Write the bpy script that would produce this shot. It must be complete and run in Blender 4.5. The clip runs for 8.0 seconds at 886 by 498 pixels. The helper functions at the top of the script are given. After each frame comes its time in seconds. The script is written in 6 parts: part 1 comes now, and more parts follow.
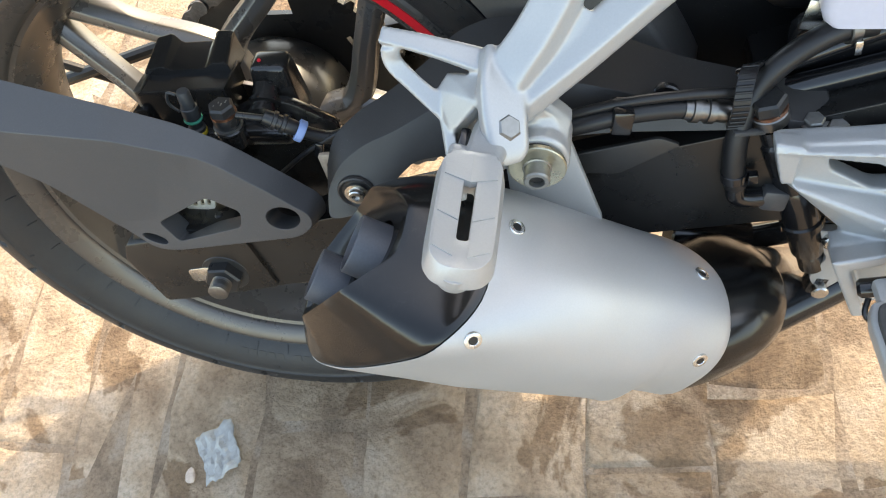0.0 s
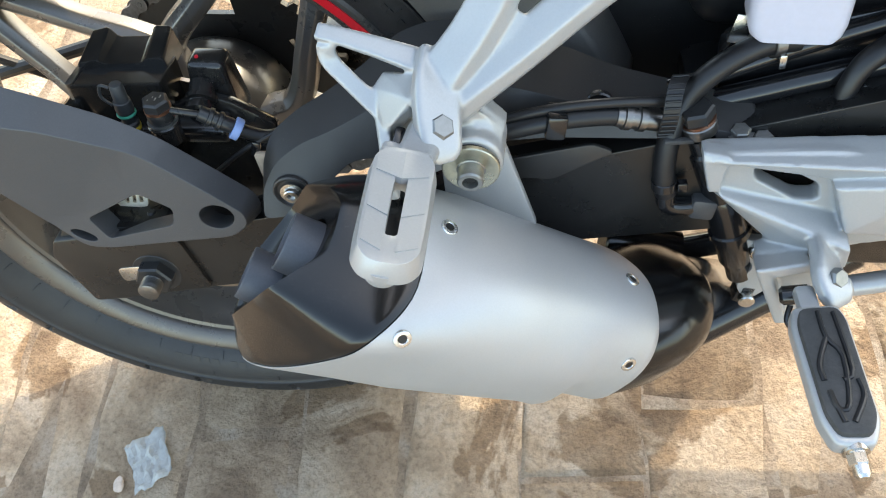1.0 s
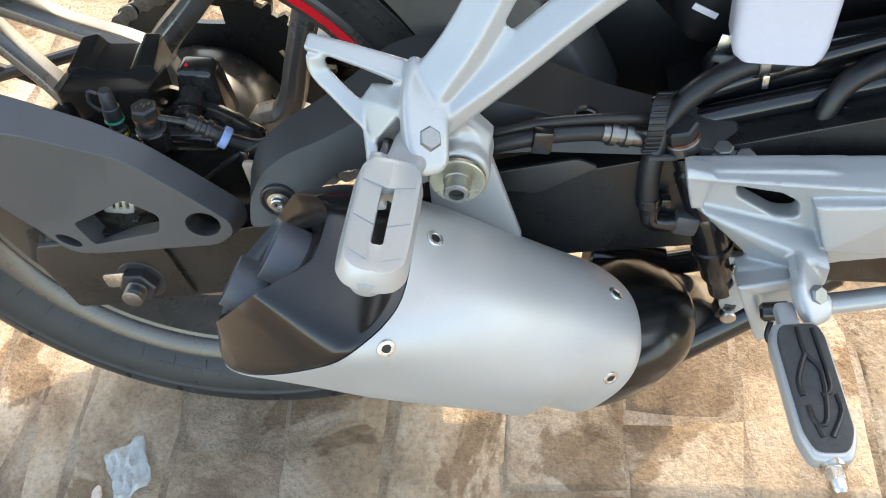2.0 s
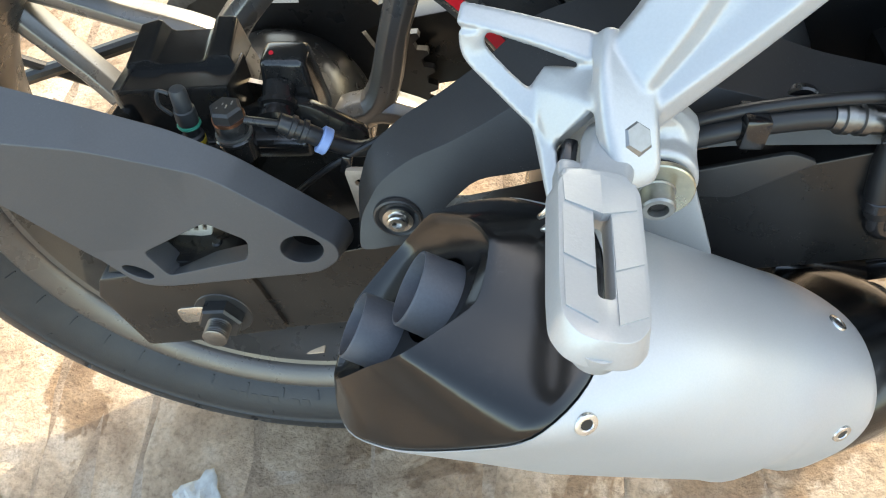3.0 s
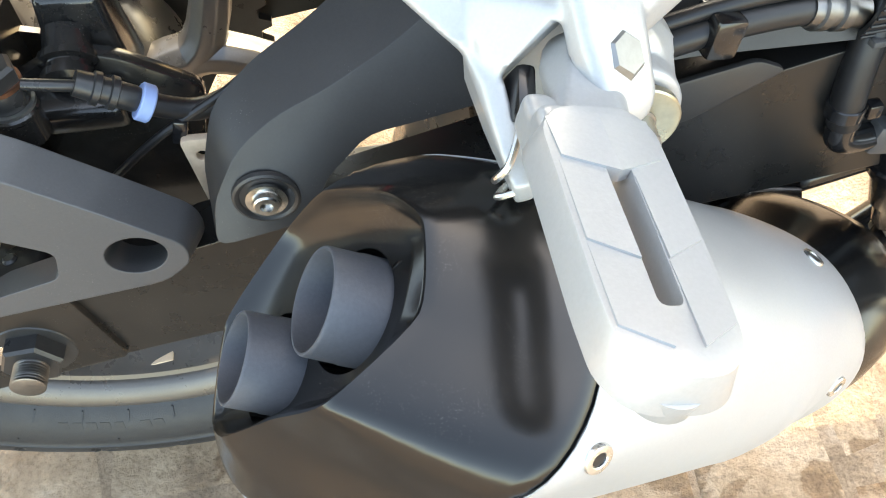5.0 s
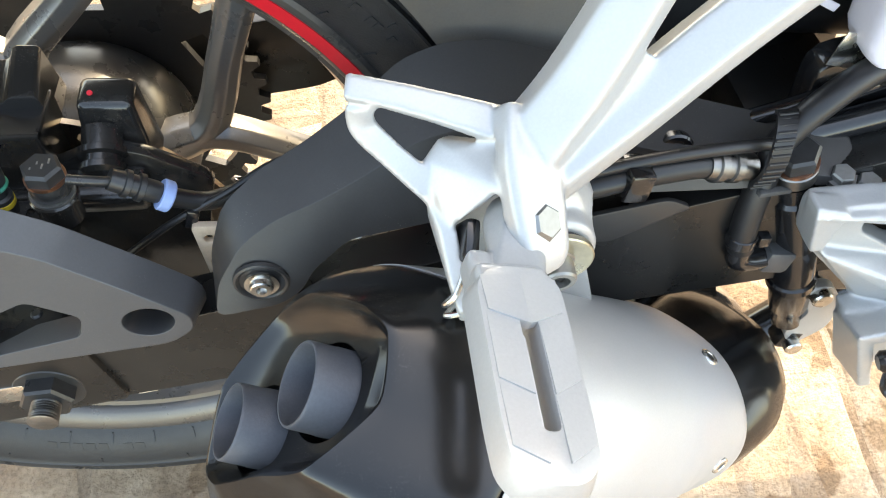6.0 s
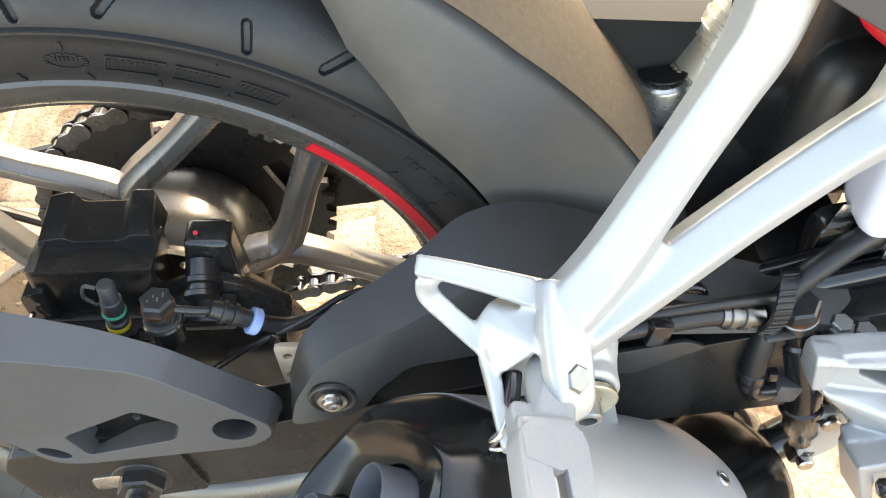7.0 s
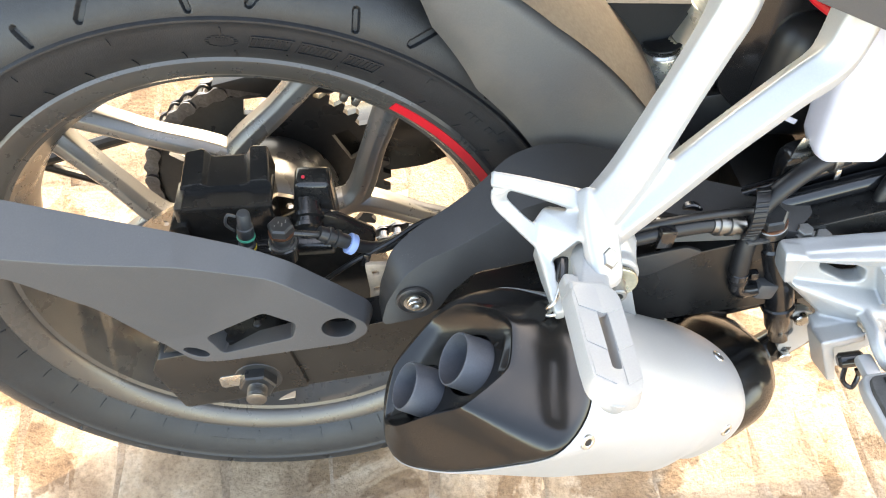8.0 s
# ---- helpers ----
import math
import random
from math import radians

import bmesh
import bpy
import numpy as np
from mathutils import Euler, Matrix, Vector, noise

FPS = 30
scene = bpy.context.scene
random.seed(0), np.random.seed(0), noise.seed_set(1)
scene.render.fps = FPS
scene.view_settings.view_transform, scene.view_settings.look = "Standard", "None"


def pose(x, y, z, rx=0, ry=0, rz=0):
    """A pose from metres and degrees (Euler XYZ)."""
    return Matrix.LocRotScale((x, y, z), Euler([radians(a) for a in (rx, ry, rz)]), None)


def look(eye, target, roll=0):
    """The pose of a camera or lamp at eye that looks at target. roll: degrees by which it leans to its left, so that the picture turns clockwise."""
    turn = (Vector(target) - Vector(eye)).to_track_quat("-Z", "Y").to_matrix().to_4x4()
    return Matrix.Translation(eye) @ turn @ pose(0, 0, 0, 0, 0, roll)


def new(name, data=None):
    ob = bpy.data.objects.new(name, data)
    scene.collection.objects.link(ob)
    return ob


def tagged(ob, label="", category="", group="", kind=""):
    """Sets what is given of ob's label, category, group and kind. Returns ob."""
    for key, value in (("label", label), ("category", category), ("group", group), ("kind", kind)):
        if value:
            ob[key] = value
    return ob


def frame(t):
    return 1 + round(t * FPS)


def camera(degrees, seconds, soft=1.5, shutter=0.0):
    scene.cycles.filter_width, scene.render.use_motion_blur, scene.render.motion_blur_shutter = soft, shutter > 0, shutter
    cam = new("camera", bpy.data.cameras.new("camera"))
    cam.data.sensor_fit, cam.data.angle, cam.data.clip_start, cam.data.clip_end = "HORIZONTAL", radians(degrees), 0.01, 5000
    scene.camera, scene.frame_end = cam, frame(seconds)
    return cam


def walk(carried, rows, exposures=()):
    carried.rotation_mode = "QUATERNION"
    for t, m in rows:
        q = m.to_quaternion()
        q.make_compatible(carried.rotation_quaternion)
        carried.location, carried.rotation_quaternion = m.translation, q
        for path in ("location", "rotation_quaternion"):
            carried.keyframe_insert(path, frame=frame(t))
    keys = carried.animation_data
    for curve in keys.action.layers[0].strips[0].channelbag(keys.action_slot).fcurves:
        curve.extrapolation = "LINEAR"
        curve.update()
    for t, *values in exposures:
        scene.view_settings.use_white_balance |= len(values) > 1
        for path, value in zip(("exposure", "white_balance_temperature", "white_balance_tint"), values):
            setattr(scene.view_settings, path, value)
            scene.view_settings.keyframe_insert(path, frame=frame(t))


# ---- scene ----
from mathutils.bvhtree import BVHTree

cam = camera(57.91, 8.0, soft=1.1)

# The motorcycle rests on its side stand: bike axes (x ahead, y to its left, z up along the wheel) lean away from the camera.
LEAN_DEG = -13.92
BIKE = pose(0, 0, 0.308, LEAN_DEG, 0, 0)
# Rows of seconds, eye, target and roll, in the bike's axes.
PATH = [
    (0, (0.3072, -0.5219, 0.4143), (0.0760, 0.1407, -0.2981), -16.74),
    (0.5, (0.3134, -0.5308, 0.4035), (0.1200, 0.1362, -0.3160), -14.77),
    (1, (0.3156, -0.5273, 0.4064), (0.1472, 0.1569, -0.3032), -11.71),
    (1.2, (0.3134, -0.5287, 0.4078), (0.1479, 0.1578, -0.3002), -11.21),
    (2.3, (0.3171, -0.5306, 0.4063), (0.1686, 0.1707, -0.2910), -9.35),
    (2.5, (0.3117, -0.5243, 0.4020), (0.1614, 0.1750, -0.2969), -9.85),
    (3, (0.2328, -0.4471, 0.3602), (0.0474, 0.2300, -0.3519), -13.82),
    (3.1, (0.2175, -0.4360, 0.3490), (0.0276, 0.2396, -0.3634), -14.33),
    (3.5, (0.1801, -0.3893, 0.2898), (0.0066, 0.2476, -0.4614), -15.72),
    (4, (0.1652, -0.3755, 0.2849), (0.0645, 0.2463, -0.4918), -15.44),
    (4.5, (0.1886, -0.3681, 0.2934), (0.1954, 0.2518, -0.4913), -9.75),
    (4.7, (0.1906, -0.3702, 0.2969), (0.2023, 0.2485, -0.4886), -9.67),
    (5.8, (0.1972, -0.3818, 0.3502), (0.2448, 0.2336, -0.4365), -3.07),
    (6, (0.1990, -0.3886, 0.3754), (0.2521, 0.2420, -0.3989), -2.42),
    (6.2, (0.1990, -0.3940, 0.4017), (0.2631, 0.2585, -0.3534), -1.61),
    (6.5, (0.1980, -0.3909, 0.4303), (0.2490, 0.2836, -0.3062), -2.60),
    (6.8, (0.1954, -0.3932, 0.4419), (0.2085, 0.2886, -0.2895), -4.39),
    (7, (0.1947, -0.3987, 0.4496), (0.2053, 0.2877, -0.2776), -3.67),
    (7.5, (0.1574, -0.4268, 0.4829), (0.1924, 0.2714, -0.2321), -2.18),
    (8, (0.1467, -0.5201, 0.5126), (0.1632, 0.1689, -0.2119), -4.79),
]
# seconds, stops, white balance
EXPOSURES = [(0.0, 2.48, 8700, 8), (1.0, 2.52, 8250, 5), (2.5, 2.57, 8400, 6), (3.0, 2.72, 8200, 4), (3.5, 3.42, 8900, 5), (4.0, 3.68, 9200, 5), (4.5, 3.48, 9300, 6), (5.8, 3.15, 9300, 8), (7.0, 3.22, 9300, 9), (8.0, 3.38, 9300, 10)]
walk(cam, [(t, BIKE @ look(eye, target, roll)) for t, eye, target, roll in PATH], EXPOSURES)

# ---- daylight ----
SUN_ELEVATION, SUN_AZIMUTH = 42.5, 31.0   # azimuth: degrees from +y towards +x
world = bpy.data.worlds.new("daylight")
scene.world = world
world.use_nodes = True
wn = world.node_tree
sky = wn.nodes.new("ShaderNodeTexSky")
sky.sky_type = "NISHITA"
sky.sun_disc = False
sky.sun_elevation = radians(SUN_ELEVATION)
sky.sun_rotation = radians(SUN_AZIMUTH)
sky.air_density, sky.dust_density = 1.0, 2.0
wn.links.new(sky.outputs[0], wn.nodes["Background"].inputs[0])
wn.nodes["Background"].inputs[1].default_value = 0.15
sun = new("sun", bpy.data.lights.new("sun", "SUN"))
sun.data.energy, sun.data.angle, sun.data.color = 0.89, radians(0.6), (1.0, 0.93, 0.82)
sd = Vector((math.sin(radians(SUN_AZIMUTH)) * math.cos(radians(SUN_ELEVATION)),
             math.cos(radians(SUN_AZIMUTH)) * math.cos(radians(SUN_ELEVATION)), math.sin(radians(SUN_ELEVATION))))
sun.matrix_world = look(sd * 10, (0, 0, 0))


# ---- materials ----
def material(name, base, rough=0.5, metal=0.0, grain=0.0, grain_size=300.0, wear=0.0, wear_size=18.0, wear_colour=None,
             bump=0.0, bump_size=600.0, coat=0.0, rough_var=0.0, random_value=0.0, specks=0.0, spec=0.5, speck_size=700.0):
    m = bpy.data.materials.new(name)
    m.use_nodes = True
    nt = m.node_tree
    b = nt.nodes["Principled BSDF"]
    link = nt.links.new
    co = nt.nodes.new("ShaderNodeTexCoord").outputs["Object"]

    def tex(size, detail=4.0, roughness=0.6):
        n = nt.nodes.new("ShaderNodeTexNoise")
        n.inputs["Scale"].default_value = size
        n.inputs["Detail"].default_value = detail
        n.inputs["Roughness"].default_value = roughness
        link(co, n.inputs["Vector"])
        return n.outputs["Fac"]

    def ramp(fac, lo, hi, a=0.0, c=1.0):
        r = nt.nodes.new("ShaderNodeMapRange")
        r.inputs["From Min"].default_value, r.inputs["From Max"].default_value = lo, hi
        r.inputs["To Min"].default_value, r.inputs["To Max"].default_value = a, c
        link(fac, r.inputs["Value"])
        return r.outputs["Result"]

    def mix(fac, a, c, kind="MIX"):
        x = nt.nodes.new("ShaderNodeMix")
        x.data_type, x.blend_type = "RGBA", kind
        for slot, v in ((0, fac), (6, a), (7, c)):
            if hasattr(v, "is_output"):
                link(v, x.inputs[slot])
            else:
                x.inputs[slot].default_value = v
        return x.outputs[2]

    colour = (*base, 1.0)
    if grain:
        v = ramp(tex(grain_size, 3), 0.3, 0.7, 1 - grain, 1 + grain)
        g = nt.nodes.new("ShaderNodeCombineColor")
        for i in range(3):
            link(v, g.inputs[i])
        colour = mix(1.0, colour, g.outputs[0], "MULTIPLY")
    if wear:
        w = ramp(tex(wear_size, 6, 0.65), 0.48, 0.66, 0.0, wear)
        colour = mix(w, colour, (*(wear_colour or base), 1.0))
    if specks:
        s = nt.nodes.new("ShaderNodeTexVoronoi")
        s.inputs["Scale"].default_value = speck_size
        link(co, s.inputs["Vector"])
        dot = ramp(s.outputs["Distance"], 0.10, 0.16, specks, 0.0)
        gate = nt.nodes.new("ShaderNodeMath")
        gate.operation = "MULTIPLY"
        link(dot, gate.inputs[0])
        link(ramp(tex(35, 3), 0.55, 0.68), gate.inputs[1])
        colour = mix(gate.outputs[0], colour, (0.45, 0.42, 0.38, 1.0))
    if random_value:
        info = nt.nodes.new("ShaderNodeObjectInfo")
        hsv = nt.nodes.new("ShaderNodeHueSaturation")
        link(ramp(info.outputs["Random"], 0, 1, 1 - random_value, 1 + random_value), hsv.inputs["Value"])
        if hasattr(colour, "is_output"):
            link(colour, hsv.inputs["Color"])
        else:
            hsv.inputs["Color"].default_value = colour
        colour = hsv.outputs[0]
    if hasattr(colour, "is_output"):
        link(colour, b.inputs["Base Color"])
    else:
        b.inputs["Base Color"].default_value = colour
    b.inputs["Metallic"].default_value = metal
    b.inputs["Roughness"].default_value = rough
    if rough_var:
        link(ramp(tex(40, 5), 0.3, 0.7, rough - rough_var, rough + rough_var), b.inputs["Roughness"])
    b.inputs["Coat Weight"].default_value = coat
    b.inputs["Coat Roughness"].default_value = 0.08
    b.inputs["Specular IOR Level"].default_value = spec
    if bump:
        n = nt.nodes.new("ShaderNodeBump")
        n.inputs["Strength"].default_value = bump
        n.inputs["Distance"].default_value = 0.001
        link(tex(bump_size, 4), n.inputs["Height"])
        link(n.outputs[0], b.inputs["Normal"])
    return m


M = {}
M["silver"] = material("silver_paint", (0.41, 0.418, 0.418), 0.34, 0.35, grain=0.03, grain_size=900, bump=0.08, bump_size=500, rough_var=0.05)
M["sleeve"] = material("brushed_sleeve", (0.45, 0.456, 0.457), 0.50, 0.45, grain=0.03, grain_size=1200, rough_var=0.05, bump=0.03, bump_size=900)
M["cap"] = material("satin_black_enamel", (0.006, 0.006, 0.0062), 0.20, 0.0, spec=0.5, rough_var=0.03, specks=0.5, speck_size=1500, bump=0.012, bump_size=300)
M["pipe"] = material("grey_heat_paint", (0.066, 0.074, 0.088), 0.55, 0.1, grain=0.08, grain_size=700, bump=0.1, bump_size=900)
M["matte"] = material("matte_black_plastic", (0.010, 0.010, 0.0105), 0.40, 0.0, grain=0.1, grain_size=900, bump=0.10, bump_size=2600, rough_var=0.06, wear=0.12, wear_colour=(0.07, 0.065, 0.06), specks=0.22, spec=0.4)
M["guard"] = material("charcoal_guard_plastic", (0.027, 0.0262, 0.0257), 0.40, 0.0, grain=0.08, grain_size=900, bump=0.10, bump_size=2600, rough_var=0.06, wear=0.12, wear_colour=(0.07, 0.065, 0.06), specks=0.22)
M["grey"] = material("dark_grey_plastic", (0.062, 0.064, 0.067), 0.40, 0.0, grain=0.06, grain_size=900, bump=0.09, bump_size=2600, rough_var=0.06, wear=0.1, wear_colour=(0.10, 0.095, 0.09), specks=0.18)
M["gloss"] = material("black_frame_paint", (0.009, 0.009, 0.010), 0.19, 0.0, coat=0.3, rough_var=0.04, specks=0.35)
M["caliper"] = material("dusty_black_caliper_paint", (0.015, 0.0146, 0.014), 0.20, 0.0, rough_var=0.06, specks=0.3, wear=0.25, wear_size=30, wear_colour=(0.07, 0.06, 0.05), coat=0.15)
M["sheet"] = material("black_sheet_plastic", (0.030, 0.031, 0.033), 0.62, 0.0, grain=0.08, grain_size=900, spec=0.3)
M["swing"] = material("satin_black_swingarm", (0.010, 0.0098, 0.0095), 0.30, 0.0, rough_var=0.08, specks=0.3, wear=0.1, wear_colour=(0.05, 0.045, 0.04))
M["rim"] = material("bronze_grey_rim", (0.112, 0.104, 0.096), 0.29, 0.6, grain=0.05, grain_size=700, rough_var=0.06)
M["spoke"] = material("grey_spoke_paint", (0.17, 0.165, 0.158), 0.30, 0.55, grain=0.04, grain_size=700, rough_var=0.06)
M["red"] = material("red_tape", (0.62, 0.008, 0.02), 0.35, 0.0, grain=0.03)
M["rubber"] = material("tyre_rubber", (0.0145, 0.0153, 0.0172), 0.46, 0.0, grain=0.15, grain_size=250, bump=0.25, bump_size=900, wear=0.25, wear_size=14, wear_colour=(0.027, 0.0272, 0.028), rough_var=0.08)
M["hose"] = material("hose_rubber", (0.010, 0.010, 0.011), 0.42, 0.0, rough_var=0.08, grain=0.1)
M["steel"] = material("zinc_steel", (0.56, 0.55, 0.52), 0.25, 1.0, grain=0.06, grain_size=500, rough_var=0.08)
M["boltgrey"] = material("dull_bolt_steel", (0.27, 0.27, 0.26), 0.36, 0.8, grain=0.08, rough_var=0.08)
M["nut"] = material("blackened_nut", (0.035, 0.035, 0.035), 0.32, 0.3, grain=0.1, rough_var=0.08)
M["gold"] = material("gold_passivated_canister", (0.74, 0.70, 0.58), 0.30, 0.7, grain=0.06, grain_size=200, rough_var=0.08)
M["nipple"] = material("grey_cap_rubber", (0.035, 0.038, 0.040), 0.5, 0.0, grain=0.1)
M["cream"] = material("plain_cream", (0.78, 0.70, 0.55), 0.5, grain=0.08)
M["beige"] = material("beige_coated_steel", (0.52, 0.40, 0.29), 0.55, grain=0.1)
# dusty tan, paler than the dust itself: sunlight is put into the colour
M["sunlit_dust"] = material("sunlit_dusty_plastic", (0.36, 0.30, 0.24), 0.7, 0.0, grain=0.1, grain_size=300, wear=0.35, wear_size=12, wear_colour=(0.25, 0.20, 0.155))
M["washer"] = material("yellow_zinc_plate", (0.50, 0.47, 0.36), 0.30, 0.9, grain=0.08, grain_size=300, rough_var=0.08)
M["screw"] = material("bright_screw_steel", (0.66, 0.66, 0.64), 0.26, 0.9, rough_var=0.05)
M["darksteel"] = material("dark_steel", (0.20, 0.195, 0.19), 0.38, 1.0, grain=0.1, rough_var=0.1)
M["disc"] = material("brake_disc_steel", (0.42, 0.36, 0.30), 0.3, 1.0, grain=0.08, grain_size=300, rough_var=0.08)
M["chain"] = material("chain_steel", (0.15, 0.15, 0.16), 0.4, 0.9, grain=0.2, grain_size=200, wear=0.5, wear_size=60, wear_colour=(0.05, 0.045, 0.04))
M["blue"] = material("blue_plastic", (0.25, 0.36, 0.62), 0.45)
M["copper"] = material("copper_washer", (0.42, 0.22, 0.15), 0.35, 1.0)
M["white"] = material("milky_reservoir", (0.54, 0.54, 0.62), 0.35, 0.0, grain=0.02, coat=0.2)
M["pad"] = material("peg_rubber", (0.048, 0.048, 0.047), 0.7, 0.0, grain=0.2, grain_size=200, bump=0.3, bump_size=700, wear=0.4, wear_size=30, wear_colour=(0.10, 0.095, 0.09))
M["yellow"] = material("yellow_paint", (0.75, 0.55, 0.05), 0.5)
M["green"] = material("green_ring_plastic", (0.03, 0.30, 0.20), 0.45)
M["fender"] = material("grey_mudguard_plastic", (0.090, 0.088, 0.085), 0.5, 0.0, grain=0.08, grain_size=900, bump=0.10, bump_size=2600, rough_var=0.06, wear=0.5, wear_size=9, wear_colour=(0.15, 0.13, 0.11), specks=0.2)
M["hub"] = material("hub_alloy", (0.045, 0.045, 0.045), 0.30, 0.45, grain=0.05, rough_var=0.08)


# ---- mesh helpers ----
def part(name, bm, mat, parent=None, label="", smooth=32.0):
    """Links a bmesh as one mesh object under a thing or a part; its coordinates are the parent's."""
    bmesh.ops.recalc_face_normals(bm, faces=bm.faces[:])
    for f in bm.faces:
        f.smooth = True
    for e in bm.edges:
        e.smooth = len(e.link_faces) != 2 or e.calc_face_angle(0) < radians(smooth)
    me = bpy.data.meshes.new(name)
    bm.to_mesh(me)
    bm.free()
    me.materials.append(mat)
    ob = new(name, me)
    if parent:
        ob.parent = parent
    if label:
        ob["label"] = label
    return ob


def rounded(pts, r, n=4):
    """A closed outline of 2D points with its corners rounded; r: one radius or one for each corner."""
    out, k = [], len(pts)
    for i in range(k):
        p, a, c = Vector(pts[i]), Vector(pts[i - 1]), Vector(pts[(i + 1) % k])
        ri = r[i] if isinstance(r, (list, tuple)) else r
        d1, d2 = (a - p), (c - p)
        cut = min(ri, 0.45 * d1.length, 0.45 * d2.length)
        if cut < 1e-5:
            out.append(tuple(p))
            continue
        s, e = p + d1.normalized() * cut, p + d2.normalized() * cut
        for j in range(n + 1):
            t = j / n
            out.append(tuple((1 - t) ** 2 * s + 2 * t * (1 - t) * p + t * t * e))
    return out


def bevel_sharp(bm, width, segs=2, angle=30.0):
    edges = [e for e in bm.edges if len(e.link_faces) == 2 and e.calc_face_angle(0) > radians(angle)]
    if edges and width > 0:
        bmesh.ops.bevel(bm, geom=edges, offset=width, segments=segs, profile=0.5, affect="EDGES", clamp_overlap=True)


def plate(outer, y0, y1, holes=(), bevel=0.0015, front=None, hole_fronts=None, segs=2):
    """A plate in the x-z plane from y0 (outer face) to y1, with holes. front: another outline for the outer face, of the same count."""
    bm = bmesh.new()
    loops = [(front or outer, outer)] + [((hole_fronts or holes)[i], h) for i, h in enumerate(holes)]
    rings = []
    for fl, bl in loops:
        rings.append(([bm.verts.new((p[0], y0, p[1])) for p in fl], [bm.verts.new((p[0], y1, p[1])) for p in bl]))
    for side in (0, 1):
        edges = []
        for ring in rings:
            vs = ring[side]
            edges += [bm.edges.new((vs[i], vs[(i + 1) % len(vs)])) for i in range(len(vs))]
        if len(rings) == 1:
            bm.faces.new(rings[0][side])
        else:
            bmesh.ops.triangle_fill(bm, use_beauty=True, edges=edges)
    for a, c in rings:
        for i in range(len(a)):
            j = (i + 1) % len(a)
            bm.faces.new((a[i], a[j], c[j], c[i]))
    bmesh.ops.recalc_face_normals(bm, faces=bm.faces[:])
    bevel_sharp(bm, bevel, segs, 35)
    return bm


def box(centre, size, rot=(0, 0, 0), bevel=0.002, segs=2, taper=1.0):
    bm = bmesh.new()
    bmesh.ops.create_cube(bm, size=1.0)
    for v in bm.verts:
        if v.co.z > 0 and taper != 1.0:
            v.co.x *= taper
            v.co.y *= taper
        v.co = Vector((v.co.x * size[0], v.co.y * size[1], v.co.z * size[2]))
    bevel_sharp(bm, bevel, segs)
    bm.transform(pose(*centre, *rot))
    return bm


def along(p0, p1):
    """A frame at p0 whose z axis points to p1."""
    d = Vector(p1) - Vector(p0)
    return Matrix.Translation(p0) @ d.to_track_quat("Z", "Y").to_matrix().to_4x4()


def turned(p0, p1, profile, segs=28):
    """A turned body on the axis from p0 to p1; profile: pairs of (metres along the axis, radius)."""
    bm = bmesh.new()
    rings = []
    for s, r in profile:
        if r < 1e-6:
            rings.append([bm.verts.new((0, 0, s))])
        else:
            rings.append([bm.verts.new((r * math.cos(2 * math.pi * i / segs), r * math.sin(2 * math.pi * i / segs), s)) for i in range(segs)])
    for a, c in zip(rings, rings[1:]):
        for i in range(segs):
            j = (i + 1) % segs
            if len(a) == 1 and len(c) > 1:
                bm.faces.new((a[0], c[i], c[j]))
            elif len(c) == 1 and len(a) > 1:
                bm.faces.new((a[i], a[j], c[0]))
            elif len(a) > 1:
                bm.faces.new((a[i], a[j], c[j], c[i]))
    for ring in (rings[0], rings[-1]):
        if len(ring) > 1:
            bm.faces.new(ring)
    bm.transform(along(p0, p1))
    return bm


def rod(p0, p1, r, bevel=0.001, segs=24):
    n = (Vector(p1) - Vector(p0)).length
    return turned(p0, p1, [(0, r - bevel), (bevel, r), (n - bevel, r), (n, r - bevel)], segs)


def hexagon(p0, p1, r, bevel=0.0006):
    n = (Vector(p1) - Vector(p0)).length
    return turned(p0, p1, [(0, r), (n - bevel * 1.5, r), (n, r - bevel * 1.5)], 6)


def smooth_path(pts, steps=6):
    pts = [Vector(p) for p in pts]
    if len(pts) < 3:
        return pts
    out = []
    for i in range(len(pts) - 1):
        p0, p1, p2, p3 = pts[max(i - 1, 0)], pts[i], pts[i + 1], pts[min(i + 2, len(pts) - 1)]
        for k in range(steps):
            t = k / steps
            out.append(0.5 * ((2 * p1) + (p2 - p0) * t + (2 * p0 - 5 * p1 + 4 * p2 - p3) * t * t + (3 * p1 - p0 - 3 * p2 + p3) * t ** 3))
    return out + [pts[-1]]


